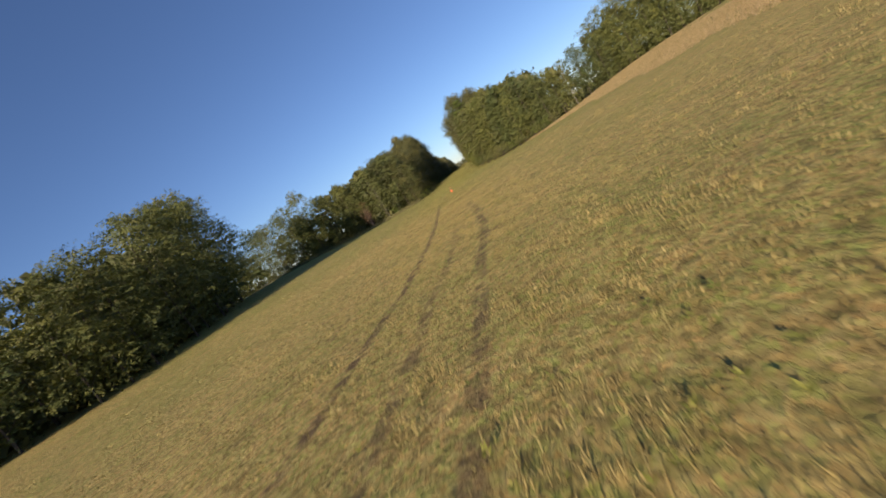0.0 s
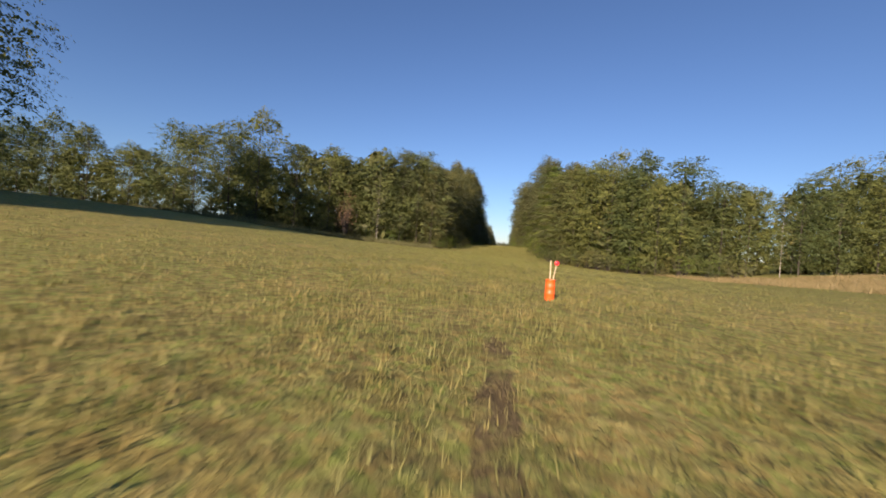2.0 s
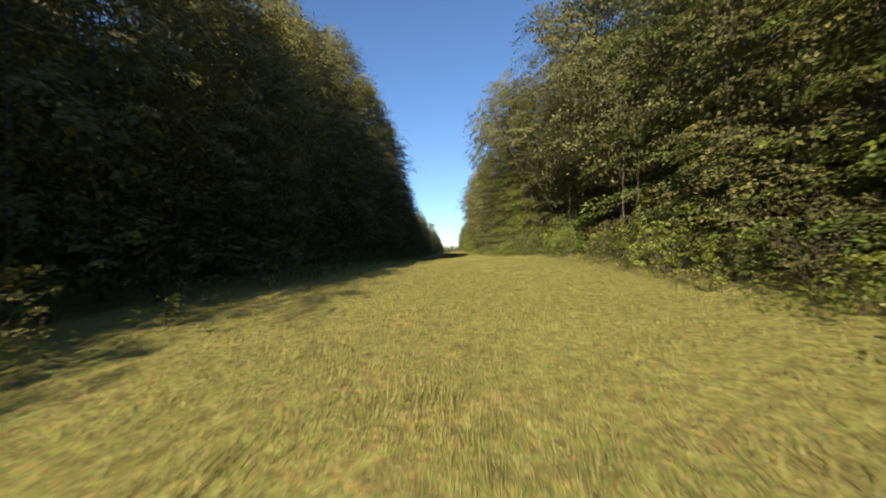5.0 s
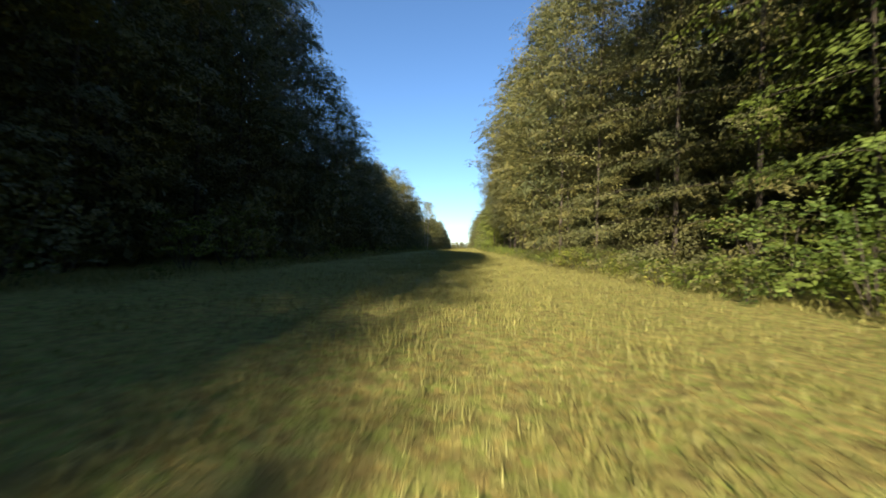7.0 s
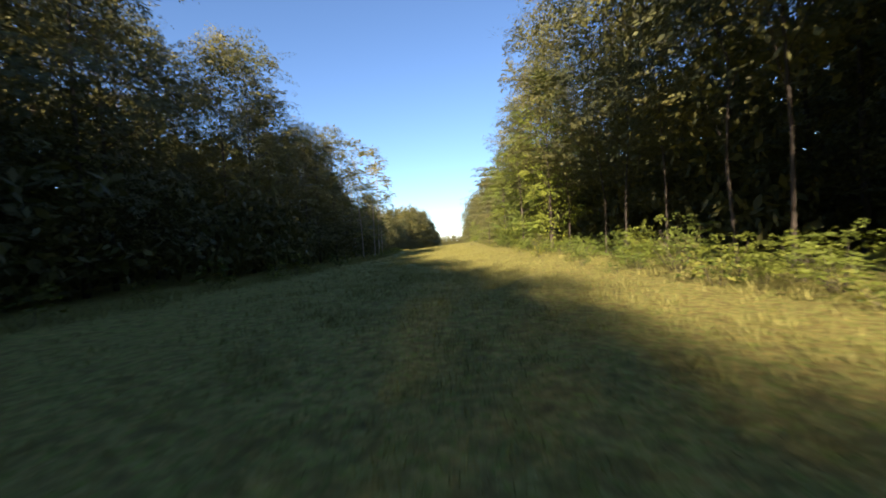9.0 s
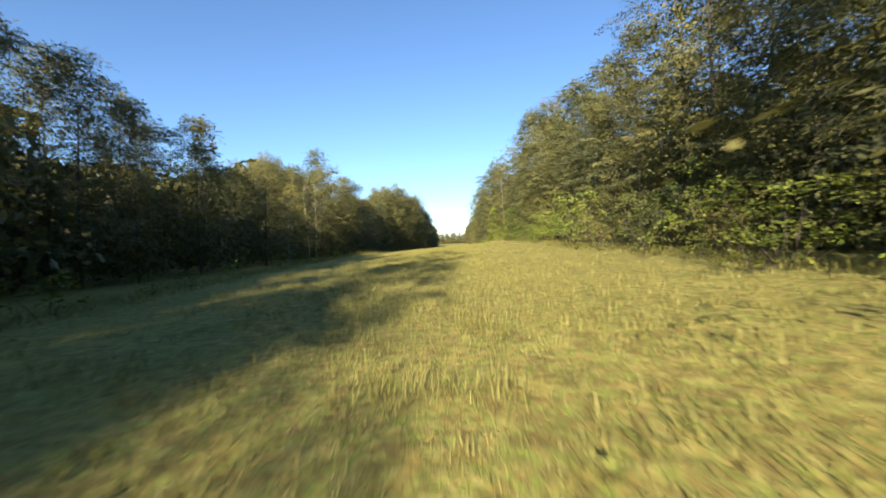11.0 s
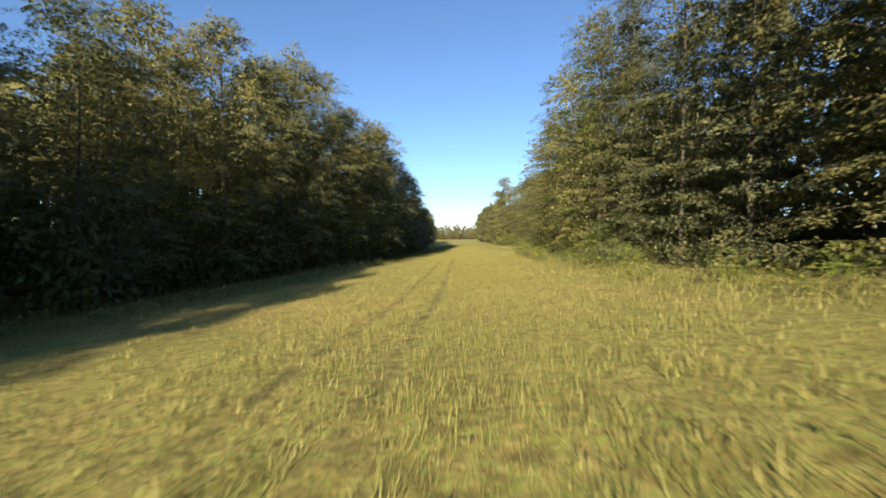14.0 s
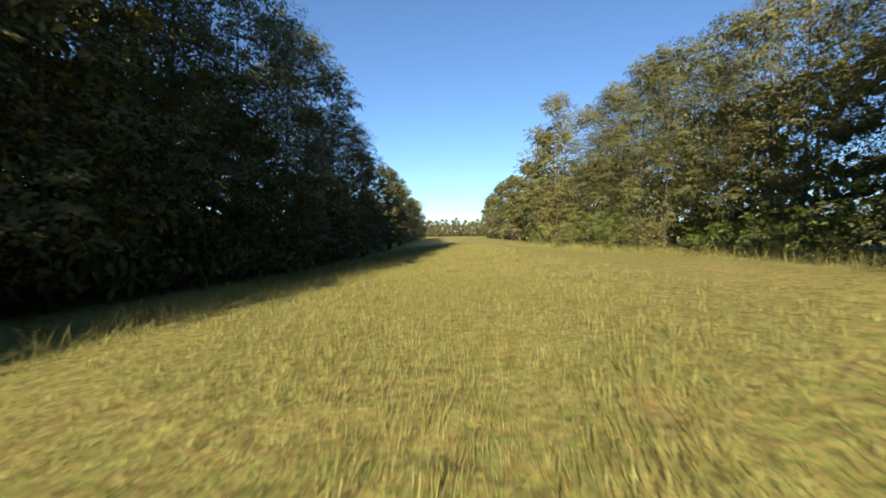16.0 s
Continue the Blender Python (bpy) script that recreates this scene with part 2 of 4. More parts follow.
M_STAKE = plain_material("bare_wood", (0.55, 0.45, 0.30), 0.8, 0.2, 30.0)
M_RED = plain_material("red_paint", (0.72, 0.02, 0.03), 0.4, 0.08, 20.0)
M_WHITE = plain_material("white_board", (0.74, 0.72, 0.68), 0.6, 0.08, 20.0)


# ---- the ground ----
def curve_of(*knots):
    xs, ys = [k[0] for k in knots], [k[1] for k in knots]
    return lambda v: np.interp(v, xs, ys)


g_base = curve_of((-300, 0.5), (-20, -0.9), (10, -1.7), (23, -2.0), (33, -2.35), (42, -2.5), (52, -2.45), (62, -2.35), (72, -2.25), (82, -2.25), (95, -2.5), (110, -2.8), (122, -2.75), (133, -2.2), (142, -1.5),
                  (150, -1.0), (164, -0.72), (178, -0.82), (192, -1.0), (206, -1.0), (220, -0.9), (245, -0.62), (260, -0.56), (290, -0.4), (326, -0.15), (352, -0.08),
                  (367, -0.3), (380, -1.0), (393, -1.8), (406, -2.0), (420, -2.05), (433, -2.4), (455, -2.6), (490, -2.3), (560, -1.8), (900, 0.0), (2500, 12.0))
g_cross = curve_of((-300, 0.02), (20, 0.01), (52, 0.0), (72, -0.035), (100, -0.06), (122, -0.05), (138, -0.01), (150, 0.0), (260, 0.0), (320, 0.05), (345, 0.075), (395, 0.10), (440, 0.085), (500, 0.05), (700, 0.0))
g_mid = curve_of((-300, 0.0), (20, -1.2), (50, -3.5), (80, -4.7), (150, -3.0), (200, -0.8), (260, 0.3), (330, -0.7), (390, 0.4), (430, 2.2), (600, 4.0))


def ground_z(x, y):
    """Height of the ground; works on numbers and on arrays."""
    x, y = np.asarray(x, float), np.asarray(y, float)
    d = x - g_mid(y)
    near = 14.0 * np.tanh(d / 14.0)
    z = g_base(y) + g_cross(y) * near
    field = np.clip((140 - y) / 30, 0, 1)
    z = z + field * (2.9 / (1 + np.exp(-(d - 32) / 7.0)) + 2.2 / (1 + np.exp((d + 28) / 6.0)))
    z = z + 0.05 * np.sin(x * 0.9 + 1.7 * np.sin(y * 0.31)) * np.sin(y * 0.73) + 0.03 * np.sin(x * 2.3 + y * 0.4) * np.sin(y * 1.9 + x * 0.3)
    return z


def mesh_from(name, verts, faces, material, smooth=False):
    """A mesh of equal faces (all triangles or all quads) out of arrays."""
    me = bpy.data.meshes.new(name)
    verts, faces = np.asarray(verts, np.float32), np.asarray(faces, np.int32)
    k = faces.shape[1]
    me.vertices.add(len(verts))
    me.vertices.foreach_set("co", verts.ravel())
    me.loops.add(faces.size)
    me.loops.foreach_set("vertex_index", faces.ravel())
    me.polygons.add(len(faces))
    me.polygons.foreach_set("loop_start", np.arange(0, faces.size, k, dtype=np.int32))
    me.polygons.foreach_set("loop_total", np.full(len(faces), k, np.int32))
    me.update(calc_edges=True)
    if smooth:
        me.polygons.foreach_set("use_smooth", np.ones(len(faces), bool))
    me.materials.append(material)
    return me


def steps(*parts):
    out = []
    for lo, hi, st in parts:
        out += list(np.arange(lo, hi, st))
    return np.array(out + [parts[-1][1]])


gx = steps((-2500, -300, 200), (-300, -60, 12), (-60, -16, 2.0), (-16, 16, 0.8), (16, 90, 2.0), (90, 300, 12), (300, 2500, 200))
gy = steps((-600, -40, 40), (-40, 480, 1.4), (480, 700, 8), (700, 4000, 150))
GX, GY = np.meshgrid(gx, gy)
GZ = ground_z(GX, GY)
nx = len(gx)
idx = np.arange(nx * len(gy)).reshape(len(gy), nx)
quads = np.stack([idx[:-1, :-1], idx[:-1, 1:], idx[1:, 1:], idx[1:, :-1]], -1).reshape(-1, 4)
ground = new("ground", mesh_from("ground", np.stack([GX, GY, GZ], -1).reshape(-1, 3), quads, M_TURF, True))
tagged(ground, "rolling mown meadow with straw-coloured and green turf", "ground", kind="structure")


# ---- plants ----
def part(name, mesh, parent, label=""):
    ob = new(name, mesh)
    ob.parent = parent
    return tagged(ob, label)


def tube(path, radii, sides=7):
    """Vertices and quads of a tapered tube along points."""
    path = [Vector(p) for p in path]
    vs, fs = [], []
    for i, p in enumerate(path):
        d = (path[min(i + 1, len(path) - 1)] - path[max(i - 1, 0)]).normalized()
        u = d.orthogonal().normalized()
        w = d.cross(u)
        for k in range(sides):
            a = 2 * math.pi * k / sides
            vs.append(p + (u * math.cos(a) + w * math.sin(a)) * radii[i])
    for i in range(len(path) - 1):
        for k in range(sides):
            a, b = i * sides + k, i * sides + (k + 1) % sides
            fs.append((a, b, b + sides, a + sides))
    return vs, fs


def join(pieces):
    vs, fs = [], []
    for v, f in pieces:
        o = len(vs)
        vs += [tuple(p) for p in v]
        fs += [tuple(i + o for i in q) for q in f]
    return vs, fs


def kites(rng, p, d, nrm, size):
    """Pointed leaves, one kite each, at places p, pointing along d, facing nrm."""
    n = len(p)
    nrm = nrm / (np.linalg.norm(nrm, axis=1)[:, None] + 1e-6)
    d = d - nrm * (d * nrm).sum(1)[:, None] * 0.7
    d = d / (np.linalg.norm(d, axis=1)[:, None] + 1e-6)
    side = np.cross(d, nrm)
    ln = (np.broadcast_to(size, n) * (0.6 + 0.8 * rng.random(n)))[:, None]
    wd = 0.19 + 0.10 * rng.random(n)[:, None]
    v = np.stack([p - d * ln * 0.5, p + side * ln * wd - d * ln * 0.08, p + d * ln * 0.5, p - side * ln * wd - d * ln * 0.08], 1).reshape(-1, 3)
    return v, np.arange(4 * n).reshape(-1, 4)


def scatter(rng, centres, spread, per, size):
    """Leaves facing any way, filling soft lumps round the centres."""
    centres = np.asarray(centres, float)
    n = len(centres) * per
    off = rng.normal(0, 1, (n, 3))
    off /= np.linalg.norm(off, axis=1)[:, None] + 1e-6
    off *= (rng.random(n) ** 0.4)[:, None]
    k = np.repeat(np.broadcast_to(np.asarray(spread, float), (len(centres), 3)), per, 0)
    return kites(rng, np.repeat(centres, per, 0) + off * k, rng.normal(0, 1, (n, 3)), off * 0.9 + rng.normal(0, 0.5, (n, 3)) + (0, 0, 0.4), size)


def sprays(rng, start, way, length, per, size, width=0.46, droop=0.32, face=0.75):
    """Flat leafy twigs: from each start along its way, leaves to both sides, bending down towards the tip."""
    start, way, length = np.repeat(np.asarray(start, float), per, 0), np.repeat(np.asarray(way, float), per, 0), np.repeat(np.asarray(length, float), per)
    n = len(start)
    way = way / (np.linalg.norm(way, axis=1)[:, None] + 1e-6)
    flat = way * (1, 1, 0)
    flat = flat / (np.linalg.norm(flat, axis=1)[:, None] + 1e-6)
    side = np.cross(way, (0, 0, 1.0))
    side /= np.linalg.norm(side, axis=1)[:, None] + 1e-6
    t, lat = rng.random(n) ** 0.75, rng.random(n) * 2 - 1
    across = lat * width * length * (1.05 - 0.8 * t)
    p = start + way * (length * t)[:, None] + side * across[:, None]
    p[:, 2] -= droop * length * t * t + 0.25 * np.abs(across)
    p += rng.normal(0, 0.035, (n, 3)) * length[:, None]
    d = way * 0.7 + side * np.sign(lat)[:, None] * 0.75 + rng.normal(0, 0.35, (n, 3))
    d[:, 2] -= 0.35
    return kites(rng, p, d, flat * face + rng.normal(0, 0.22, (n, 3)) + (0, 0, 0.55), size)


def gather(*groups):
    """Several sets of leaves as one."""
    vs, fs, o = [], [], 0
    for v, f in groups:
        vs.append(v)
        fs.append(f + o)
        o += len(v)
    return np.concatenate(vs), np.concatenate(fs)


def sphere_ways(rng, n, axis, low):
    """Directions over the part of a ball that faces the axis."""
    w = rng.normal(0, 1, (n * 4, 3))
    w /= np.linalg.norm(w, axis=1)[:, None]
    w = w[(w @ np.asarray(axis, float) > -0.25) & (w[:, 2] > low)]
    return w[:n]


def broadleaf(seed, height, radius, base, count, size, leaf, bark, lean=0.0, skirt=0.35, girth=1.0, core=0, lobes=15, per=17, twig=0.95):
    """A deciduous tree: tapered trunk, limbs to every lobe of the crown, each lobe clad in drooping leafy twigs."""
    rng = np.random.default_rng(seed)
    top = height * 0.86
    bend = rng.normal(0, 0.25, (6, 2)).cumsum(0) * (0.25 + lean)
    trunk_pts = [(bend[i][0] * i / 5, bend[i][1] * i / 5, top * i / 5 - (0.25 if i == 0 else 0)) for i in range(6)]
    r0 = (0.013 * height + 0.03) * girth
    pieces = [tube(trunk_pts, [r0 * 1.35, r0, r0 * 0.8, r0 * 0.6, r0 * 0.4, r0 * 0.12], 8)]
    start, way, length, inner, inner_k = [], [], [], [], []
    for i in range(lobes + 1):
        u = (i + 0.35 + 0.3 * rng.random()) / lobes
        a = i * 2.4 + rng.normal(0, 0.35)
        full = math.sqrt(max(0.05, 1 - ((u - 0.42) / 0.60) ** 2)) if u > 0.42 else 1 - skirt * ((0.42 - u) / 0.42) ** 2
        lr = radius * (0.36 + 0.20 * rng.random()) * (1.0 if u < 0.75 else 0.78)
        ring = max(0.0, radius * full - lr) * (0.75 + 0.45 * rng.random())
        if i == lobes:
            ring, u = 0.1 * radius, 0.94
        c = np.array((ring * math.cos(a), ring * math.sin(a), min(height - 0.5 * lr, base + 0.45 * lr + (height - base - 0.6 * lr) * u)))
        h = max(0.15 * top, min(top * 0.94, c[2] - lr * (0.5 + 0.5 * rng.random())))
        q = trunk_pts[min(4, int(h / top * 5))]
        s0 = (q[0], q[1], h * 0.94)
        m_ = tuple(0.5 * (s0[k] + c[k]) + rng.normal(0, 0.12) * (1 if k < 2 else 0.4) for k in range(3))
        limb = r0 * 0.36 * (1 - 0.5 * h / top)
        pieces.append(tube([s0, m_, tuple(c)], [limb, limb * 0.6, limb * 0.15], 4))
        w = sphere_ways(rng, per, (math.cos(a), math.sin(a), 0.35), -0.55)
        start.append(c + w * lr * (0.30 + 0.32 * rng.random((len(w), 1))) * (1, 1, 0.9))
        way.append(w * (1, 1, 0.5) + (0, 0, 0.12) + rng.normal(0, 0.12, w.shape))
        length.append(lr * twig * (0.40 + 0.45 * rng.random(len(w))))
        inner.append(c * (0.72, 0.72, 1.0))
        inner_k.append((lr * 0.8, lr * 0.8, lr * 0.8))
    start, way, length = np.concatenate(start), np.concatenate(way), np.concatenate(length)
    v, f = sprays(rng, start, way, length, max(6, count // len(start)), size)
    if core:
        v, f = gather((v, f), scatter(rng, inner, inner_k, max(3, core // len(inner)), size * 1.9))
    tv, tf = join(pieces)
    return mesh_from("trunk", tv, tf, bark, True), mesh_from("crown", v, f, leaf)


def conifer(seed, height, radius, base, count, size, leaf, bark, tier=0.060, sag=0.10, blunt=0.75, core=0):
    """A tree of level boughs: straight trunk, whorls of boughs, each carrying flat side twigs."""
    rng = np.random.default_rng(seed)
    r0 = 0.0035 * height + 0.015
    pieces = [tube([(0, 0, -0.25), (0.03, 0, height * 0.5), (0, 0.02, height * 0.97)], [r0 * 1.3, r0 * 0.7, r0 * 0.1], 8)]
    start, way, length, inner = [], [], [], []
    z = base
    while z < height * 0.98:
        t = (z - base) / (height - base)
        reach = radius * (1 - t) ** blunt * (0.75 + 0.4 * rng.random()) + 0.3
        turn = rng.random() * 6.28
        for k in range(6):
            a = turn + k * 1.047 + rng.normal(0, 0.25)
            ln = reach * (0.6 + 0.5 * rng.random())
            rise = (0.28 * t + 0.10 * rng.normal()) * ln
            dirn = np.array((math.cos(a), math.sin(a), 0.0))
            root, end = np.array((0, 0, z)), np.array((math.cos(a) * ln, math.sin(a) * ln, z + rise - sag * ln))
            mid = root * 0.5 + end * 0.5 + (0, 0, 0.06 * ln)
            pieces.append(tube([tuple(root), tuple(mid), tuple(end)], [r0 * 0.14, r0 * 0.08, r0 * 0.02], 3))
            for j, g in enumerate((0.30, 0.46, 0.60, 0.74, 0.86)):
                at = root + (end - root) * g + (0, 0, 0.2 * ln * g * (1 - g))
                b = a + (0.75 if j % 2 else -0.75) * (1.25 - 0.6 * g) + rng.normal(0, 0.15)
                start.append(at)
                way.append((math.cos(b), math.sin(b), 0.05 * rng.normal()))
                length.append(ln * (0.42 - 0.16 * g) + 0.18)
            start.append(root + (end - root) * 0.72)
            way.append(tuple(dirn + (0, 0, -0.1)))
            length.append(ln * 0.34 + 0.15)
            inner.append(root + (end - root) * 0.15)
        z += height * tier * (0.8 + 0.4 * rng.random())
    v, f = sprays(rng, start, way, length, max(5, count // len(start)), size, 0.34, 0.25, 0.5)
    if core:
        v, f = gather((v, f), scatter(rng, inner, (0.12 * radius + 0.3, 0.12 * radius + 0.3, 0.35), max(2, core // len(inner)), size * 1.9))
    tv, tf = join(pieces)
    return mesh_from("trunk", tv, tf, bark, True), mesh_from("crown", v, f, leaf)


def thing_of(name, meshes, label, category, group):
    root = new(name)
    root.empty_display_size = 0.2
    for me in meshes:
        part(me.name.split(".")[0], me, root)
    return tagged(root, label, category, group)


class Kind:
    """One pattern of plant; the first use builds it, the next ones are copies that share its meshes."""

    def __init__(self, name, meshes, label, category, group, tall=12.0):
        self.args, self.first, self.k = (name, meshes, label, category, group), None, 12.0 / tall

    def plant(self, x, y, rz=0.0, s=1.0, sz=None, lean=(0.0, 0.0)):
        z = float(ground_z(x, y)) - 0.03
        s, sz = s * self.k, (sz or s) * self.k
        m = Matrix.LocRotScale((x, y, z), Euler((lean[0], lean[1], rz)), None) @ Matrix.Diagonal((s, s, sz, 1))
        if self.first is None:
            self.first = thing_of(*self.args)
            self.first.matrix_basis = m
            return self.first
        sc = self.first.scale
        return copy_thing(self.first, m @ Matrix.Diagonal((1 / sc[0], 1 / sc[1], 1 / sc[2], 1)))


EDGE = [Kind("field_tree", broadleaf(10 + i, 12.0, 5.2 - 0.5 * (i % 3), 0.1, 13000, 0.145, M_FIELD, M_BARK, core=2200, lobes=20, per=20, girth=0.45), "green broadleaf tree at the field's edge, leafy to the grass", "tree", "trees round the field") for i in range(4)]
FINE = [Kind("broadleaf_tree", broadleaf(20 + i, 12.0, 4.1 - 0.3 * (i % 3), 0.2, 23000, 0.085, M_LEAF, M_BARK, core=5200, lobes=18, per=22, girth=0.42), "dark green broadleaf tree beside the ride, leafy to the grass", "tree", "trees beside the ride") for i in range(5)]
TALL = [Kind("woodland_tree", broadleaf(30 + i, 12.0, 4.0, 2.7, 18000, 0.084, M_LEAF, M_BARK, skirt=0.5, girth=0.17, lean=1.6, core=3600, lobes=15, per=22), "broadleaf tree with a bare lower trunk in the shaded wood", "tree", "trees beside the ride") for i in range(4)]
ASPEN = [Kind("aspen_tree", broadleaf(70 + i, 12.0, 2.1, 1.5, 10000, 0.09, M_PALE, M_PALEBARK, 0.3, 0.7, 0.28, lobes=14, per=13, twig=1.0), "slender tree with a pale trunk and thin grey-green crown", "tree", "pale-trunked trees") for i in range(4)]
PINE = [Kind("conifer_tree", conifer(90 + i, 12.0, 3.1, 0.7, 12000, 0.115, M_NEEDLE, M_BARK, core=900), "conifer with level layered boughs of dull green needles", "tree", "conifers") for i in range(1)]
GIANT = [Kind("tall_broadleaf_tree", broadleaf(200 + i, 19.0, 5.2, 0.3, 32000, 0.105, M_LEAF, M_BARK, girth=0.45, core=5000, lobes=24, per=24), "tall dark green broadleaf tree beside the ride", "tree", "trees beside the ride", 19.0) for i in range(3)]
FIR = [Kind("tall_beech_tree", conifer(210 + i, 18.0, 4.9, 1.0, 32000, 0.094, M_YOUNG if i else M_LEAF, M_BARK, 0.068, 0.18, 0.30, core=4600), "tall beech tree with level sprays of green leaves", "tree", "beeches", 18.0) for i in range(3)]
HILL = [Kind("hill_conifer", conifer(95 + i, 18.0, 4.6, 0.7, 8000, 0.24, M_NEEDLE, M_BARK, core=1200), "tall dark conifer on the rise above the field", "tree", "conifers", 18.0) for i in range(1)]
FAR = [Kind("distant_tree", broadleaf(60 + i, 12.0, 3.5, 0.1, 3000, 0.30, M_LEAF, M_BARK, core=400, lobes=12, per=18), "distant green broadleaf tree closing the ride or added west for shade", "tree", "trees at the ride's end") for i in range(2)]
LIME = [Kind("sunlit_tree", broadleaf(40 + i, 12.0, 3.2, 0.2, 16000, 0.098, M_YOUNG, M_BARK, girth=0.5, core=2400, per=22), "bright green young tree catching the sun, leafy to the ground", "tree", "trees beside the ride") for i in range(2)]
BEECH = [Kind("beech_tree", conifer(110 + i, 12.0, 3.8, 0.8, 23000, 0.086, M_YOUNG if i == 1 else M_LEAF, M_BARK, 0.072, 0.18, 0.42, core=3200), "young beech tree with level sprays of green leaves", "tree", "beeches") for i in range(3)]


OVERHANG = Kind("overhanging_tree", broadleaf(47, 12.0, 4.4, 7.2, 15000, 0.085, M_LEAF, M_BARK, girth=0.2, lean=0.8, skirt=0.2, core=1200, lobes=12, per=18), "tall tree with a high spreading crown over the meadow", "tree", "")


class Thicket:
    """The depth of the woods: trunks and leaves of many trees that cannot be told apart, gathered into one mesh each."""

    def __init__(self):
        self.leaf, self.stem, self.pattern = [], [], []
        for i in range(4):
            r_ = np.random.default_rng(50 + i)
            c, sp = [], []
            for k in range(30):
                u, a = r_.random() * 1.9 - 0.95, r_.random() * 6.28
                ring = (math.sqrt(1 - u * u) if u > 0 else 1.0) * (0.3 + 0.6 * r_.random())
                c.append((3.2 * ring * math.cos(a), 3.2 * ring * math.sin(a), 6.0 + 5.4 * u))
                sp.append((1.2, 1.2, 0.8))
            for k in range(9):
                a = k * 0.7
                c.append((2.4 * math.cos(a), 2.4 * math.sin(a), 0.8 + 1.3 * r_.random()))
                sp.append((1.3, 1.3, 0.9))
            self.pattern.append(scatter(r_, c, sp, 6, 1.5)[0])

        r_ = np.random.default_rng(59)
        c = [(1.1 * math.cos(k * 2.4) * (k / 16) ** 0.5, 1.1 * math.sin(k * 2.4) * (k / 16) ** 0.5, 0.4 + 1.5 * r_.random()) for k in range(16)]
        self.mound = scatter(r_, c, [(0.6, 0.6, 0.45)] * 16, 26, 0.22)[0]

    def add(self, r_, x, y, s):
        z = float(ground_z(x, y))
        a = r_.uniform(0, 6.28)
        p = self.pattern[r_.randrange(4)]
        q = np.empty_like(p)
        q[:, 0] = x + s * (p[:, 0] * math.cos(a) - p[:, 1] * math.sin(a))
        q[:, 1] = y + s * (p[:, 0] * math.sin(a) + p[:, 1] * math.cos(a))
        q[:, 2] = z + s * p[:, 2]
        self.leaf.append(q)
        self.stem.append(tube([(x, y, z - 0.2), (x + r_.uniform(-0.3, 0.3), y, z + 5 * s), (x, y + r_.uniform(-0.3, 0.3), z + 10 * s)], [0.19 * s, 0.14 * s, 0.04 * s], 5))

    def undergrowth(self, r_, x, y, s):
        """A low leafy mound in the shade below the trees."""
        z, a = float(ground_z(x, y)), r_.uniform(0, 6.28)
        p = self.mound
        self.leaf.append(np.stack([x + s * (p[:, 0] * math.cos(a) - p[:, 1] * math.sin(a)), y + s * (p[:, 0] * math.sin(a) + p[:, 1] * math.cos(a)), z + s * r_.uniform(0.9, 1.4) * p[:, 2]], 1))

    def build(self):
        v = np.concatenate(self.leaf)
        tagged(new("woodland_foliage", mesh_from("woodland_foliage", v, np.arange(len(v)).reshape(-1, 4), M_LEAF)), "dense dark foliage of the woodland behind its edge", "woodland", kind="stuff")
        tv, tf = join(self.stem)
        tagged(new("woodland_trunks", mesh_from("woodland_trunks", tv, tf, M_BARK, True)), "bare trunks standing deep in the shaded woodland", "woodland", kind="stuff")


THICKET = Thicket()


def shrub(seed, height, radius, count, size, leaf, stems=11):
    rng = np.random.default_rng(seed)
    pieces, centres, spreads = [], [], []
    for i in range(stems):
        a, r = rng.random() * 6.28, radius * math.sqrt(rng.random()) * 0.75
        h = height * (0.35 + 0.5 * rng.random())
        c = (r * math.cos(a), r * math.sin(a), h)
        pieces.append(tube([(c[0] * 0.15, c[1] * 0.15, -0.1), (c[0] * 0.6, c[1] * 0.6, h * 0.5), c], [0.011 * height, 0.008 * height, 0.003 * height], 3))
        centres.append(c)
        spreads.append((radius * 0.42, radius * 0.42, height * 0.26))
        centres.append((c[0] * 1.1, c[1] * 1.1, h * 0.45))
        spreads.append((radius * 0.36, radius * 0.36, height * 0.22))
    c = np.repeat(np.asarray(centres), 5, 0)
    k = np.repeat(np.asarray(spreads), 5, 0)
    w = sphere_ways(rng, len(c) + 40, (0, 0, 1), -0.3)[:len(c)]
    c, k = c[:len(w)], k[:len(w)]
    v, f = sprays(rng, c + w * k * 0.5, w + (0, 0, 0.25), np.linalg.norm(w * k, axis=1) * 1.1, max(3, count // len(w)), size, 0.5, 0.35)
    tv, tf = join(pieces)
    return mesh_from("stem", tv, tf, M_BARK, True), mesh_from("foliage", v, f, leaf)


BUSH = [Kind("shrub", shrub(130 + i, 2.2, 1.5, 2400, 0.085, M_YOUNG if i < 2 else M_LEAF), "bright green leafy shrub at the wood's foot" if i < 2 else "dark green leafy shrub at the wood's foot", "shrub", "shrubs along the wood") for i in range(4)]
WEED = [Kind("weed_clump", shrub(150 + i, 0.8, 0.6, 260, 0.085, M_WEED, 5), "clump of tall weeds at the meadow's margin", "weeds", "weeds along the margin") for i in range(3)]
DEAD = Kind("dead_tree", shrub(160, 7.0, 1.5, 1300, 0.17, M_DEAD, 16), "reddish-brown withered small tree at the wood's edge", "tree", "")


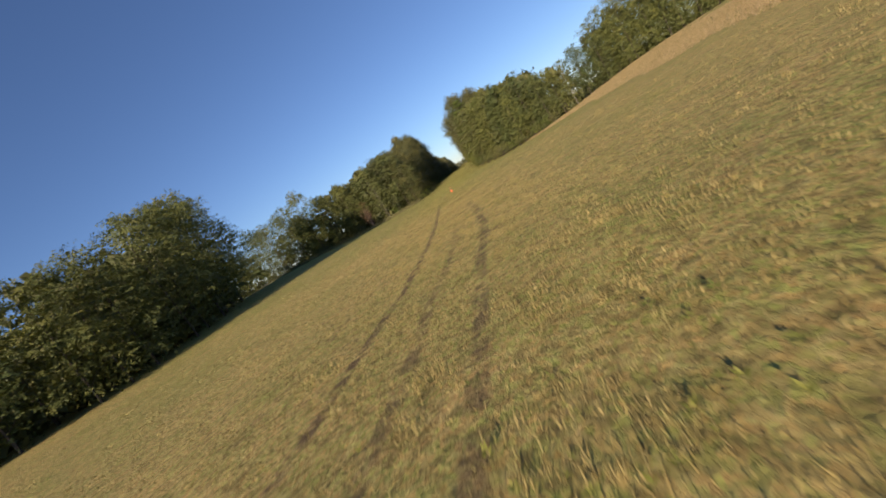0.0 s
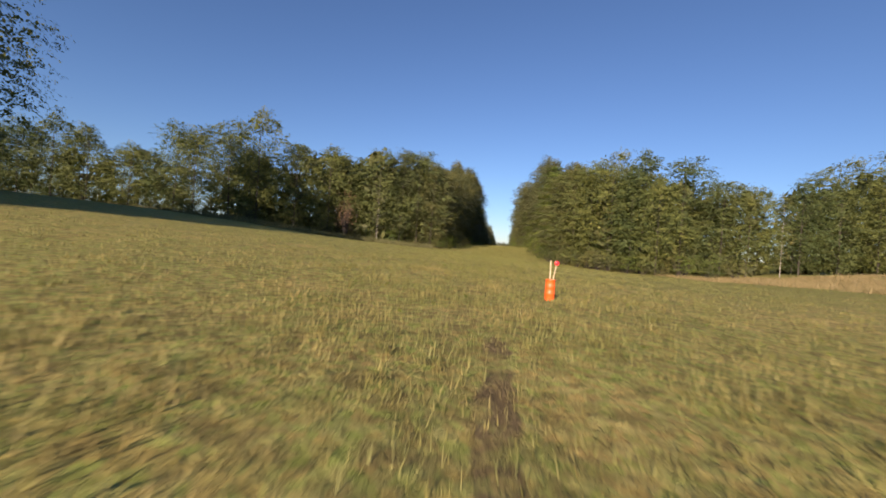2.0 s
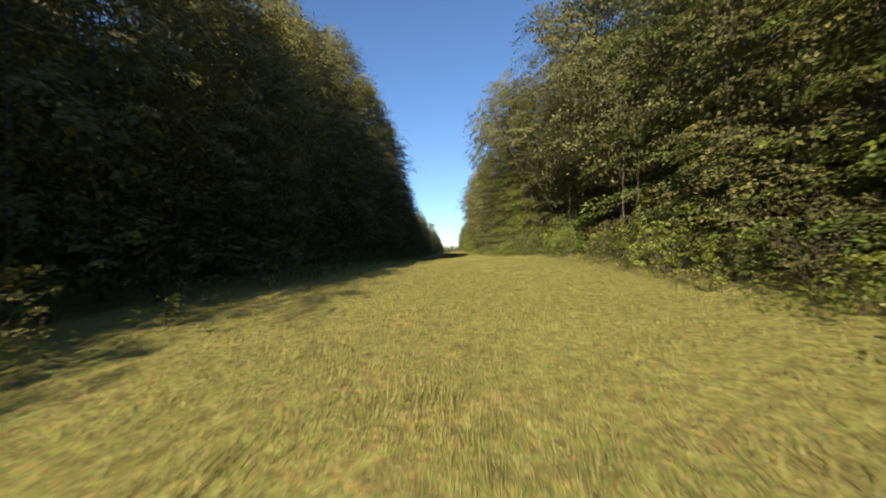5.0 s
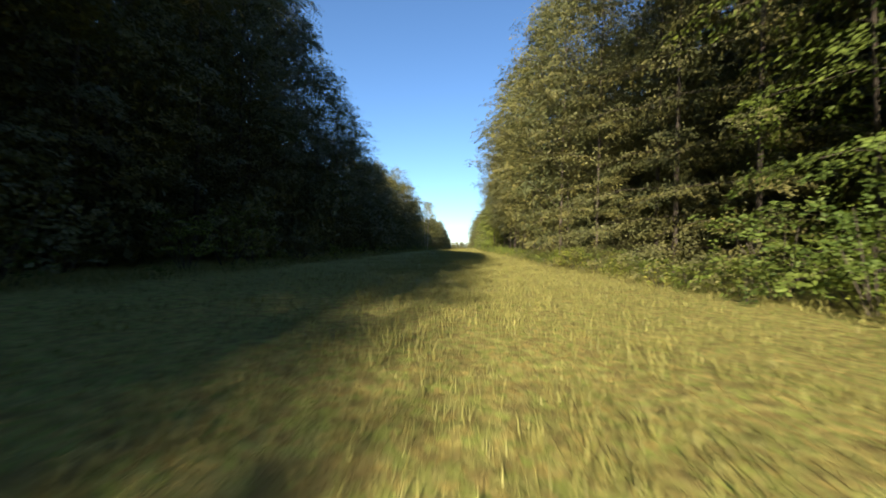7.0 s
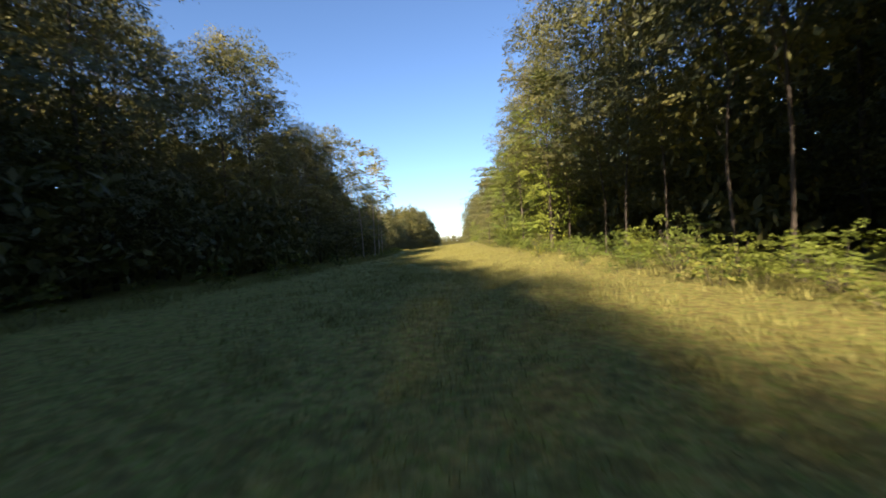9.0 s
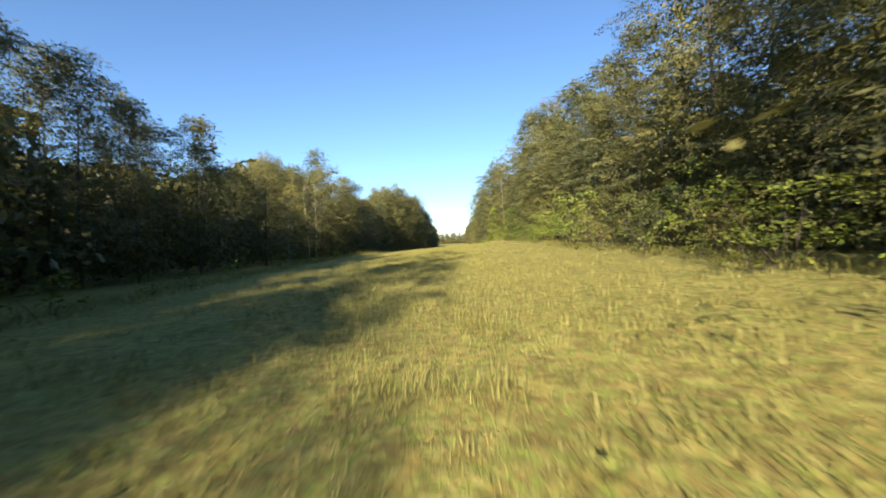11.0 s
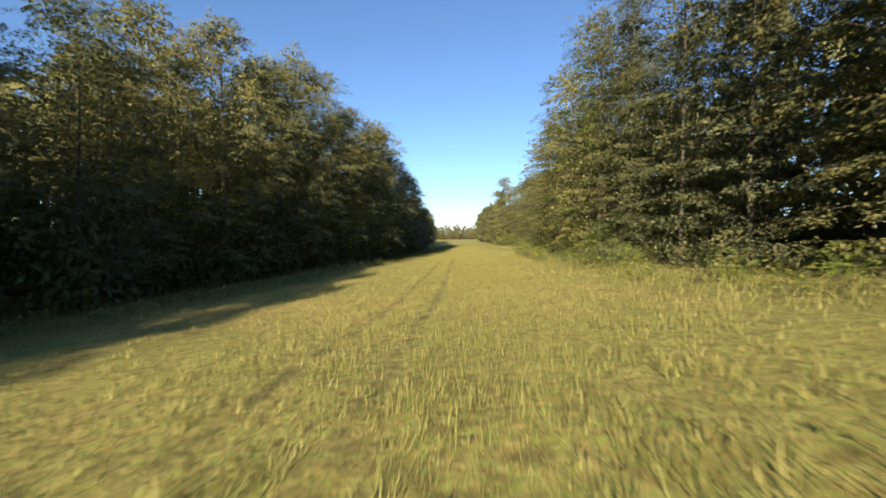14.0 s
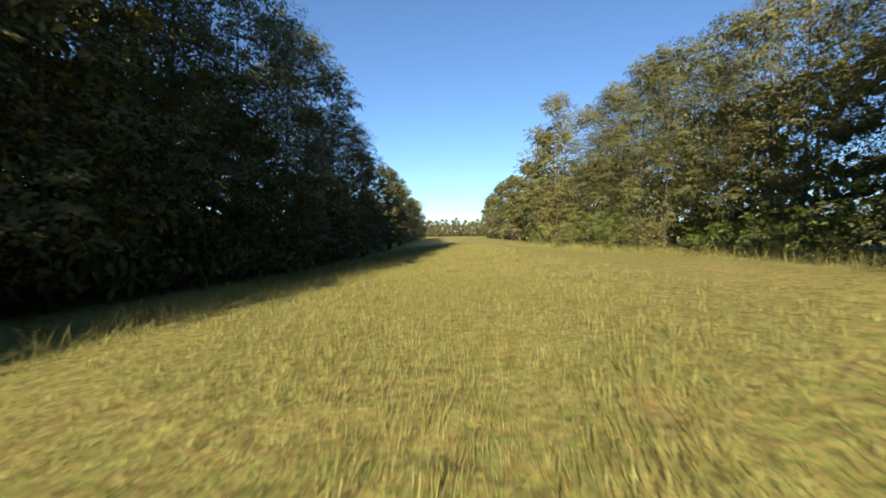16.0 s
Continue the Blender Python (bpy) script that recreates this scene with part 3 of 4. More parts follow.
def along(points, gap):
    """Places at even steps along a line of points, with the direction there."""
    left = 0.0
    for (x0, y0), (x1, y1) in zip(points, points[1:]):
        ln = math.hypot(x1 - x0, y1 - y0)
        d = left
        while d < ln:
            yield x0 + (x1 - x0) * d / ln, y0 + (y1 - y0) * d / ln, (x1 - x0) / ln, (y1 - y0) / ln
            d += gap
        left = d - ln


def wood(line, out, height, kinds, gap=4.2, rows=3, seed=0, by_x=False, vary=0.13, inset=3.0, behind=(), rise=0.86):
    """A wood along an edge line; out is +1 where the wood lies to the right of the line's direction."""
    r = random.Random(seed)
    for x, y, dx, dy in along(line, gap):
        nx_, ny_ = dy * out, -dx * out
        tall = float(height(x if by_x else y)) if callable(height) else height
        for row in range(rows):
            o = (inset if row == 0 else 3.0 + 4.4 * row) + r.uniform(-0.7, 0.9)
            s = tall / 12.0 * r.uniform(0.99 - vary, 0.99 + vary)
            j = r.uniform(-1.3, 1.3)
            px, py = x + nx_ * o + dx * j, y + ny_ * o + dy * j
            w = s if s < 1.15 else 1.15 + 0.6 * (s - 1.15)
            if row == 0:
                r.choice(kinds).plant(px, py, r.uniform(0, 6.28), w * r.uniform(0.92, 1.08), s)
            elif row == 1 and behind:
                r.choice(behind).plant(px, py, r.uniform(0, 6.28), w * r.uniform(0.95, 1.1), s * (rise + 0.11))
            else:
                THICKET.add(r, px, py, s * rise)


LEFT = [(-12.5, 125), (-10.5, 140), (-9.8, 155), (-9.6, 172), (-9.4, 192), (-9.0, 215), (-7.9, 250), (-7.3, 285), (-8.6, 306), (-11, 330), (-13, 345), (-14, 370), (-14, 400), (-11.2, 420), (-8.0, 437), (-5.8, 449), (-4.4, 458), (-2.8, 472), (-2.6, 560)]
RIGHT = [(4.2, 124), (3.4, 138), (4.0, 148), (5.0, 156), (5.8, 165), (6.2, 190), (5.8, 215), (6.2, 250), (7.0, 290), (7.8, 320), (9.5, 345), (10.0, 372), (8.3, 386), (8.3, 420), (11.0, 432), (15.5, 439), (16.5, 450), (14.0, 464), (12.5, 480), (12.5, 560)]
FRONT_LEFT = [(-115, 106), (-71, 113), (-58, 115), (-38, 112), (-27, 118), (-18, 122), (-12.5, 125)]
FRONT_RIGHT = [(4.2, 124), (6.5, 116), (10.5, 107), (14, 103.5), (20, 105), (43, 113), (62, 116), (110, 114), (165, 108)]


def stretch(line, lo, hi):
    return [p for p in line if lo <= p[1] <= hi]


wood(stretch(LEFT, 125, 155), -1, curve_of((125, 13.2), (134, 13), (140, 13.5), (150, 14), (155, 14)), FINE, 3.7, rows=6, seed=1, behind=FINE, vary=0.06, rise=1.08)
wood(stretch(LEFT, 155, 172), -1, curve_of((155, 14.5), (158, 16), (163, 17.4), (167, 19.2), (170, 20.6), (172, 20.7)), FINE, 2.9, rows=6, seed=22, behind=FINE, vary=0.05, inset=3.2, rise=0.86)
wood(stretch(LEFT, 172, 215), -1, curve_of((172, 20.8), (180, 20.4), (186, 21.2), (194, 21.4), (199, 20.4), (204, 19.4), (209, 18.7), (215, 17.8)), GIANT, 3.0, rows=6, seed=15, behind=FINE, vary=0.05, rise=0.95)
wood(stretch(LEFT, 215, 250), -1, curve_of((215, 17.8), (221, 16.2), (227, 12.8), (234, 11), (240, 10.5), (250, 10.5)), GIANT[:2] + FINE, 3.2, rows=6, seed=23, behind=FINE, vary=0.06, rise=1.12)
wood([(-7.9, 250), (-7.4, 279)], -1, curve_of((250, 10.5), (254, 11.5), (258, 13), (268, 12.5), (272, 11.5), (275, 10.3), (279, 10.3)), FINE, 3.5, rows=6, seed=2, behind=FINE, vary=0.1, rise=1.0)
wood([(-7.4, 279), (-7.3, 285), (-8.6, 306)], -1, curve_of((279, 11), (285, 12), (292, 12.5), (306, 11)), ASPEN + FINE[:1], 3.4, rows=6, seed=26, behind=FINE, vary=0.08, rise=0.95)
wood(stretch(LEFT, 306, 370), -1, curve_of((306, 9.5), (325, 7.5), (336, 7), (341, 8.5), (347, 10.5), (358, 10.5), (365, 12), (370, 15)), ASPEN[:2] + FINE, 3.2, 7, seed=3, behind=FINE, rise=1.1, vary=0.10)
wood(stretch(LEFT, 370, 400), -1, curve_of((370, 13), (378, 13), (381, 11), (385, 12.5), (390, 12.5), (396, 13), (400, 14)), FINE, 3.4, 5, seed=21, behind=FINE, rise=0.75, vary=0.08)
wood(stretch(LEFT, 400, 472), -1, curve_of((400, 14.5), (408, 18), (420, 20), (437, 20), (449, 18.5), (472, 13)), FINE, 3.8, 5, seed=4, behind=FINE, vary=0.1)
wood(stretch(LEFT, 472, 560), -1, 10.5, FAR, 4.5, seed=16)
wood(stretch(RIGHT, 124, 156), 1, curve_of((124, 14.5), (144, 15.2), (151, 17), (156, 19)), BEECH, 3.6, rows=5, seed=5, behind=FINE, inset=2.4, rise=0.88)
wood([(5.0, 156), (5.8, 165), (6.0, 174)], 1, curve_of((156, 19), (165, 21)), TALL, 3.3, rows=5, seed=25, behind=FINE, inset=2.0)
wood([(6.0, 174), (6.2, 190), (5.8, 215)], 1, curve_of((174, 20.5), (190, 21), (208, 20), (215, 19.5)), FIR, 4.0, rows=5, seed=24, behind=FINE, inset=1.5)
wood([(5.8, 215), (6.05, 236)], 1, curve_of((215, 19.5), (232, 19)), TALL[:3] + BEECH[:1] + FINE[2:3], 2.9, 6, seed=6, behind=FINE, inset=1.1)
wood([(6.05, 236), (6.2, 250)], 1, curve_of((236, 19), (250, 17.8)), TALL, 2.9, 6, seed=27, behind=FINE, inset=0.6)
wood(stretch(RIGHT, 250, 290), 1, curve_of((250, 17), (262, 15), (290, 13.5)), TALL, 3.3, 6, seed=18, behind=FINE, inset=1.6)
wood(stretch(RIGHT, 290, 345), 1, curve_of((290, 12.5), (345, 13)), FINE[:4] + BEECH[:1], 3.5, rows=6, seed=7, behind=FINE)
wood(stretch(RIGHT, 345, 386), 1, curve_of((345, 14), (353, 14.5), (357, 9.5), (365, 9.5), (370, 13), (376, 14), (386, 16)), FINE[:3] + BEECH[:1], rows=6, seed=20, behind=FINE)
wood(stretch(RIGHT, 386, 440), 1, curve_of((386, 16), (398, 16.5), (408, 15.5), (425, 15), (440, 15)), FIR + BEECH[:1] + PINE[:1] + FINE[:1], rows=4, seed=8, behind=FINE)
wood(stretch(RIGHT, 439, 480), 1, curve_of((440, 15.5), (480, 15)), FINE[:3] + BEECH[:1], seed=9, behind=FINE)
wood(stretch(RIGHT, 480, 560), 1, curve_of((480, 13), (560, 11)), FAR, 4.5, seed=17)
wood(FRONT_LEFT, -1, curve_of((-115, 12.5), (-45, 13), (-36, 14.5), (-13, 14)), EDGE, 6.0, 4, seed=10, behind=EDGE, by_x=True, vary=0.15)
wood(FRONT_RIGHT[:6], -1, curve_of((3, 14.5), (8, 13.5), (14, 11), (20, 10.3), (43, 10.8)), EDGE, 5.8, 4, seed=11, behind=EDGE, by_x=True, vary=0.09)
wood(FRONT_RIGHT[5:], -1, curve_of((43, 15), (62, 17.5), (110, 21), (165, 24)), HILL[:1] + EDGE, 4.4, 4, seed=14, behind=EDGE, by_x=True)
# near row of tall trees along the field's western side, four rows deep
# its south end, out of view, is added to block the low sun
wood([(-52, -10), (-44, 22), (-37, 38), (-32, 54), (-33, 70), (-42, 90)], -1, curve_of((-10, 11.5), (40, 11.6), (54, 12.4), (70, 15.6), (90, 19.2)), EDGE, 4.4, 4, seed=12)
# unseen wood added further west, throwing shade on the front-left trees
wood([(-52, 86), (-100, 84)], -1, 15, FAR, 5.0, 3, seed=19)
# woods that close the far end of the ride
wood([(-60, 640), (-20, 655), (25, 650), (80, 640)], -1, 9, FAR, 2.8, 4, seed=13, vary=0.2, behind=FAR)
for x_, y_, h_, w_, k_ in ((-11.6, 155.5, 14.0, 0.8, FINE[1]), (10.8, 355.0, 13.5, 1.1, OVERHANG), (8.9, 402.3, 2.5, 0.34, LIME[0]), (12.4, 352.5, 17.0, 1.25, GIANT[1]), (12.0, 346.0, 16.0, 1.2, GIANT[0]), (-7.6, 283.0, 11.5, 1.1, ASPEN[0]), (-7.3, 287.5, 12.0, 1.15, ASPEN[1]), (-7.6, 292.0, 12.5, 1.15, ASPEN[2]), (-8.0, 297.0, 12.0, 1.1, ASPEN[3]), (10.6, 402.5, 15.5, 1.2, FIR[0]), (11.6, 374.5, 15.0, 1.2, ASPEN[0]), (12.6, 371.5, 14.0, 1.1, ASPEN[3]), (9.9, 378.0, 7.5, 0.6, LIME[1]), (11.2, 347.5, 15.5, 1.15, FINE[1]), (8.6, 351.0, 4.3, 0.55, LIME[1]), (9.4, 354.5, 4.6, 0.6, LIME[0]), (10.2, 348.5, 4.8, 0.55, LIME[0]), (7.2, 271, 11.5, 1.0, LIME[0]), (6.8, 278, 9.5, 0.95, LIME[1]), (6.6, 286, 9.5, 0.95, LIME[0]), (6.4, 300, 11.5, 1.1, BEECH[2])):
    k_.plant(x_, y_, y_ * 0.7, w_, h_ / 12)
for y_, rz_, h_ in ((173.0, -0.5, 18.0), (179.5, 0.1, 19.5), (186.0, 0.6, 20.0), (192.5, -0.2, 20.0), (200.0, 0.4, 20.5), (239.0, 0.2, 18.5), (247.0, -0.4, 18.0)):
    OVERHANG.plant(8.6, y_, rz_, 1.3, h_ / 12, (0.0, -0.27 + 0.08 * (y_ > 190)))
r = random.Random(23)
for x, y, dx, dy in list(along(stretch(LEFT, 192, 472), 1.5)):
    o = r.uniform(3.2, 6.0) if 306 < y < 372 else r.uniform(1.3, 5.0)
    THICKET.undergrowth(r, x - dy * o, y + dx * o, r.uniform(1.1, 1.9))
for x, y, dx, dy in along(stretch(RIGHT, 250, 290), 1.0):
    o = r.uniform(3.8, 9.0)
    if y > 258:
        THICKET.undergrowth(r, x + dy * o, y - dx * o, r.uniform(1.0, 1.7))
for x, y, dx, dy in along(stretch(RIGHT, 290, 372), 1.8):
    o = r.uniform(1.0, 4.5)
    THICKET.undergrowth(r, x + dy * o, y - dx * o, r.uniform(0.7, 1.2))
THICKET.build()

r = random.Random(21)
for line, out, gap in ((RIGHT[:-1], 1, 2.3), (LEFT[:6], -1, 2.7), (FRONT_RIGHT[:5], -1, 1.6), (FRONT_LEFT, -1, 3.4)):
    for x, y, dx, dy in along(line, gap):
        o = r.uniform(-0.6, 1.6)
        k = r.choice(BUSH[:3] if out == 1 else BUSH[1:])
        s = r.uniform(0.55, 1.15)
        if out == 1 and 200 < y < 257:
            s *= 0.4
        if out == 1 and 257 < y < 276:
            s *= 0.6
        if out == 1 and 384 < y < 432:
            s *= 0.5
            o -= r.uniform(0.0, 1.6)
        k.plant(x + dy * out * o, y - dx * out * o, r.uniform(0, 6.28), s, s * r.uniform(0.8, 1.3))
for line, out, gap in ((LEFT[:-1], -1, 2.6), (RIGHT[:-1], 1, 3.0)):
    for x, y, dx, dy in along(line, gap):
        o = r.uniform(-1.6, -0.5)
        s = r.uniform(0.6, 1.25)
        r.choice(WEED).plant(x + dy * out * o, y - dx * out * o, r.uniform(0, 6.28), s)
for x, y, dx, dy in along(stretch(RIGHT, 190, 290), 1.3):
    o, s = r.uniform(-0.7, 0.9), r.uniform(0.28, 0.5)
    r.choice(BUSH[:2]).plant(x + dy * o, y - dx * o, r.uniform(0, 6.28), s * 1.3, s)
BUSH[0].plant(8.7, 402.5, 0.4, 1.15, 0.8)
for x, y, dx, dy in along(LEFT[11:15], 1.6):
    o, s = r.uniform(0.8, 3.0), r.uniform(0.5, 0.95)
    r.choice(WEED).plant(x + dy * o, y - dx * o, r.uniform(0, 6.28), s * 0.7, s)
DEAD.plant(-25.8, 116.6)
for x_, y_, h_ in ((-22.0, 119.4, 10), (25.5, 107.6, 9.0)):
    ASPEN[int(h_) % 4].plant(x_, y_, h_, 0.6, h_ / 12)


# ---- grass ----
def blades(rng, x, y, tall, wide):
    """One narrow pointed blade a place, leaning at random, standing on the ground."""
    n = len(x)
    z = ground_z(x, y) - 0.01
    az = rng.random(n) * 2 * math.pi
    h = tall * (0.45 + 0.8 * rng.random(n))
    w = wide * (0.6 + 0.8 * rng.random(n))
    ln = h * rng.normal(0, 0.95, n)
    la = rng.random(n) * 2 * math.pi
    b = np.stack([x, y, z], 1)
    s = np.stack([np.cos(az), np.sin(az), np.zeros(n)], 1) * w[:, None] / 2
    tip = b + np.stack([ln * np.cos(la), ln * np.sin(la), h], 1)
    return np.stack([b - s, b + s, tip], 1).reshape(-1, 3), np.arange(3 * n).reshape(-1, 3)


def tufts(rng, x, y, tall, wide, spread, per):
    """Blades springing outwards from the heart of each tuft."""
    x, y, tall, wide, spread = (np.repeat(k, per) for k in (x, y, tall, wide, spread))
    n = len(x)
    a = rng.random(n) * 2 * math.pi
    r_ = spread * np.sqrt(rng.random(n))
    px, py = x + r_ * np.cos(a), y + r_ * np.sin(a)
    h = tall * (0.5 + 0.7 * rng.random(n))
    out = h * (0.15 + 0.75 * rng.random(n))
    b = a + rng.normal(0, 0.7, n)
    foot = np.stack([px, py, ground_z(px, py) - 0.01], 1)
    s = np.stack([-np.sin(b), np.cos(b), np.zeros(n)], 1) * (wide * (0.6 + 0.8 * rng.random(n)))[:, None] / 2
    tip = foot + np.stack([out * np.cos(b), out * np.sin(b), h], 1)
    return np.stack([foot - s, foot + s, tip], 1).reshape(-1, 3), np.arange(3 * n).reshape(-1, 3)


# short tufts, dense under the middle of the meadow and thinner to the sides
rng = np.random.default_rng(5)
N = 148000
gy_ = np.where(rng.random(N) < 0.36, rng.random(N) * 122 + 22, 144 + 346 * rng.random(N) ** 1.04)
wide_ = np.where(rng.random(N) < 0.62, 2.2, np.where(gy_ < 124, 8.0, 4.0))
off_x = np.clip(rng.normal(0, 1, N), -2.6, 2.6) * wide_
gx_ = np.interp(gy_, [p[2] for p in PATH], [p[1] for p in PATH]) + off_x
turned = (gy_ > 140) & (gx_ > 9)
gx_, off_x = np.where(turned, gx_ - 12, gx_), np.where(turned, 5.0, off_x)
bare = np.zeros(N, bool)
for cx, cy, rx_, ry_ in WORN:
    bare |= (np.hypot((gx_ - cx) / rx_, (gy_ - cy) / ry_) < 0.95) & (rng.random(N) < 0.7)
track_x = gx_ - np.where((gy_ > 352) & (gy_ < 465), 0.0436 * (gy_ - 380), 1e3)
for at in TRACKS:
    bare |= (np.abs(track_x - at) < 0.22) & (gy_ < 430) & (rng.random(N) < 0.8)
for at, worn_, end in RUTS:
    bare |= (np.abs(gx_ + 0.02 * gy_ + 0.086 * np.maximum(36 - gy_, 0) - at) < 0.19) & (gy_ < end + 10) & (rng.random(N) < worn_)
gx_, gy_, off_x = gx_[~bare], gy_[~bare], off_x[~bare]
vigour = np.array([0.95 + 0.55 * noise.noise((a * 0.9, b * 0.9, 0.0)) + 0.35 * noise.noise((a * 2.9, b * 2.9, 7.0)) for a, b in zip(gx_.tolist(), gy_.tolist())])
tall_ = np.interp(gy_, [20, 100, 160, 330, 370, 430], [0.085, 0.10, 0.11, 0.12, 0.16, 0.16]) * np.clip(vigour, 0.4, 1.7)
v, f = tufts(rng, gx_, gy_, tall_, 0.0075 + 0.0011 * np.abs(off_x), 0.13 + 0.008 * np.abs(off_x), 8)
tagged(new("meadow_grass", mesh_from("meadow_grass", v, f, M_GRASS)), "short dry meadow grass, straw and green blades mixed", "grass", kind="stuff")

# taller seeding grass along both margins of the ride
n = 80000
ty = 150 + 330 * rng.random(n)
west = rng.random(n) < 0.6
edge_w = np.interp(ty, [p[1] for p in LEFT], [p[0] for p in LEFT])
edge_e = np.interp(ty, [p[1] for p in RIGHT], [p[0] for p in RIGHT])
deep = rng.random(n) ** 1.6 * np.where(ty > 352, 3.2, 1.4)
tx = np.where(west, edge_w + 0.3 + deep, edge_e + 0.3 - deep)
v, f = blades(rng, tx, ty, np.where(ty > 352, 0.50, 0.30), 0.016)
tagged(new("margin_grass", mesh_from("margin_grass", v, f, M_GRASS)), "taller seeding grass along the margins of the ride", "grass", kind="stuff")

# low leafy weeds scattered through the turf in patches
n = 17000
wy = np.where(rng.random(n) < 0.45, 22 + 90 * rng.random(n), 146 + 290 * rng.random(n))
wx = np.interp(wy, [p[2] for p in PATH], [p[1] for p in PATH]) + np.clip(rng.normal(0, 3.2, n), -7, 7)
patch = np.array([noise.noise((a * 0.35, b * 0.35, 3.0)) for a, b in zip(wx.tolist(), wy.tolist())])
at_w = rng.random(n) < np.clip(0.16 + 1.1 * patch, 0.02, 0.8)
wx, wy = wx[at_w], wy[at_w]
n = len(wx)
wz, size_w = ground_z(wx, wy), 0.02 + 0.028 * rng.random(n)
tris = []
for k in range(7):
    a = k * 0.9 + rng.random(n) * 0.6
    up = 0.25 + 0.6 * rng.random(n)
    d = np.stack([np.cos(a), np.sin(a), up], 1) * size_w[:, None]
    side = np.stack([-np.sin(a), np.cos(a), 0 * a], 1) * (size_w * 0.34)[:, None]
    root = np.stack([wx, wy, wz + 0.03 + 0.05 * rng.random(n)], 1)
    tris.append(np.stack([root + d * 0.35 - side, root + d * 0.35 + side, root + d * 1.3], 1))
v = np.concatenate(tris, 0).reshape(-1, 3)
tagged(new("turf_weeds", mesh_from("turf_weeds", v, np.arange(len(v)).reshape(-1, 3), M_LOWWEED)), "low leafy green weeds growing in patches among the grass", "weeds", kind="stuff")

# pale seed heads on tall stalks along the western margin
n = 900
sy = 370 + 54 * rng.random(n)
sx = np.interp(sy, [p[1] for p in LEFT], [p[0] for p in LEFT]) + 0.6 + 3.4 * rng.random(n) ** 1.3
sz = ground_z(sx, sy)
high = 0.45 + 0.35 * rng.random(n)
lean_x, lean_y = 0.06 * rng.normal(0, 1, n), 0.06 * rng.normal(0, 1, n)
top = np.stack([sx + lean_x, sy + lean_y, sz + high], 1)
foot = np.stack([sx, sy, sz - 0.02], 1)
w3 = np.array([0.003, 0.0, 0.0])
stalk = np.stack([foot - w3, foot + w3, top], 1).reshape(-1, 3)
heads = []
for axis in ((1.0, 0.0), (0.0, 1.0)):
    h3 = np.array([axis[0] * 0.020, axis[1] * 0.020, 0.0])
    low, tip = top - np.array([0, 0, 0.05]), top + np.array([0, 0, 0.035])
    heads += [np.stack([low, top + h3, top - h3], 1), np.stack([top - h3, top + h3, tip], 1)]
v = np.concatenate([stalk] + [h.reshape(-1, 3) for h in heads])
tagged(new("seed_heads", mesh_from("seed_heads", v, np.arange(len(v)).reshape(-1, 3), M_SEED)), "pale seed heads on thin dry stalks at the shaded margin", "weeds", kind="stuff")

# ripe tall grass below the trees on the rise
n = 120000
ty = 40 + 66 * rng.random(n)
tx = np.interp(ty, [40, 85, 100, 106], [18.0, 17.0, 13.0, 12.0]) + 0.7 * np.sin(ty * 0.5) + 16 * rng.random(n) ** 0.9
n2 = n // 3
tx[:n2] = 25 + 70 * rng.random(n2)
ty[:n2] = np.interp(tx[:n2], [12, 20, 43, 62, 110], [103.5, 104, 112, 115, 114]) - rng.random(n2) ** 1.3 * 14
v, f = blades(rng, tx, ty, 0.20 + 0.16 * rng.random(n), 0.028)
tagged(new("ripe_grass", mesh_from("ripe_grass", v, f, M_TALL)), "bank of tall ripe golden grass below the eastern trees", "grass", kind="stuff")

# rough unmown margin in front of the western wood
n = 26000
tx = -95 + 81 * rng.random(n)
ty = np.interp(tx, [p[0] for p in FRONT_LEFT], [p[1] for p in FRONT_LEFT]) - 0.5 - 4.5 * rng.random(n) ** 1.4
v, f = blades(rng, tx, ty, 0.75 * np.ones(n), 0.045)
tagged(new("rough_grass", mesh_from("rough_grass", v, f, M_ROUGH)), "rough greyish unmown grass along the western wood", "grass", kind="stuff")


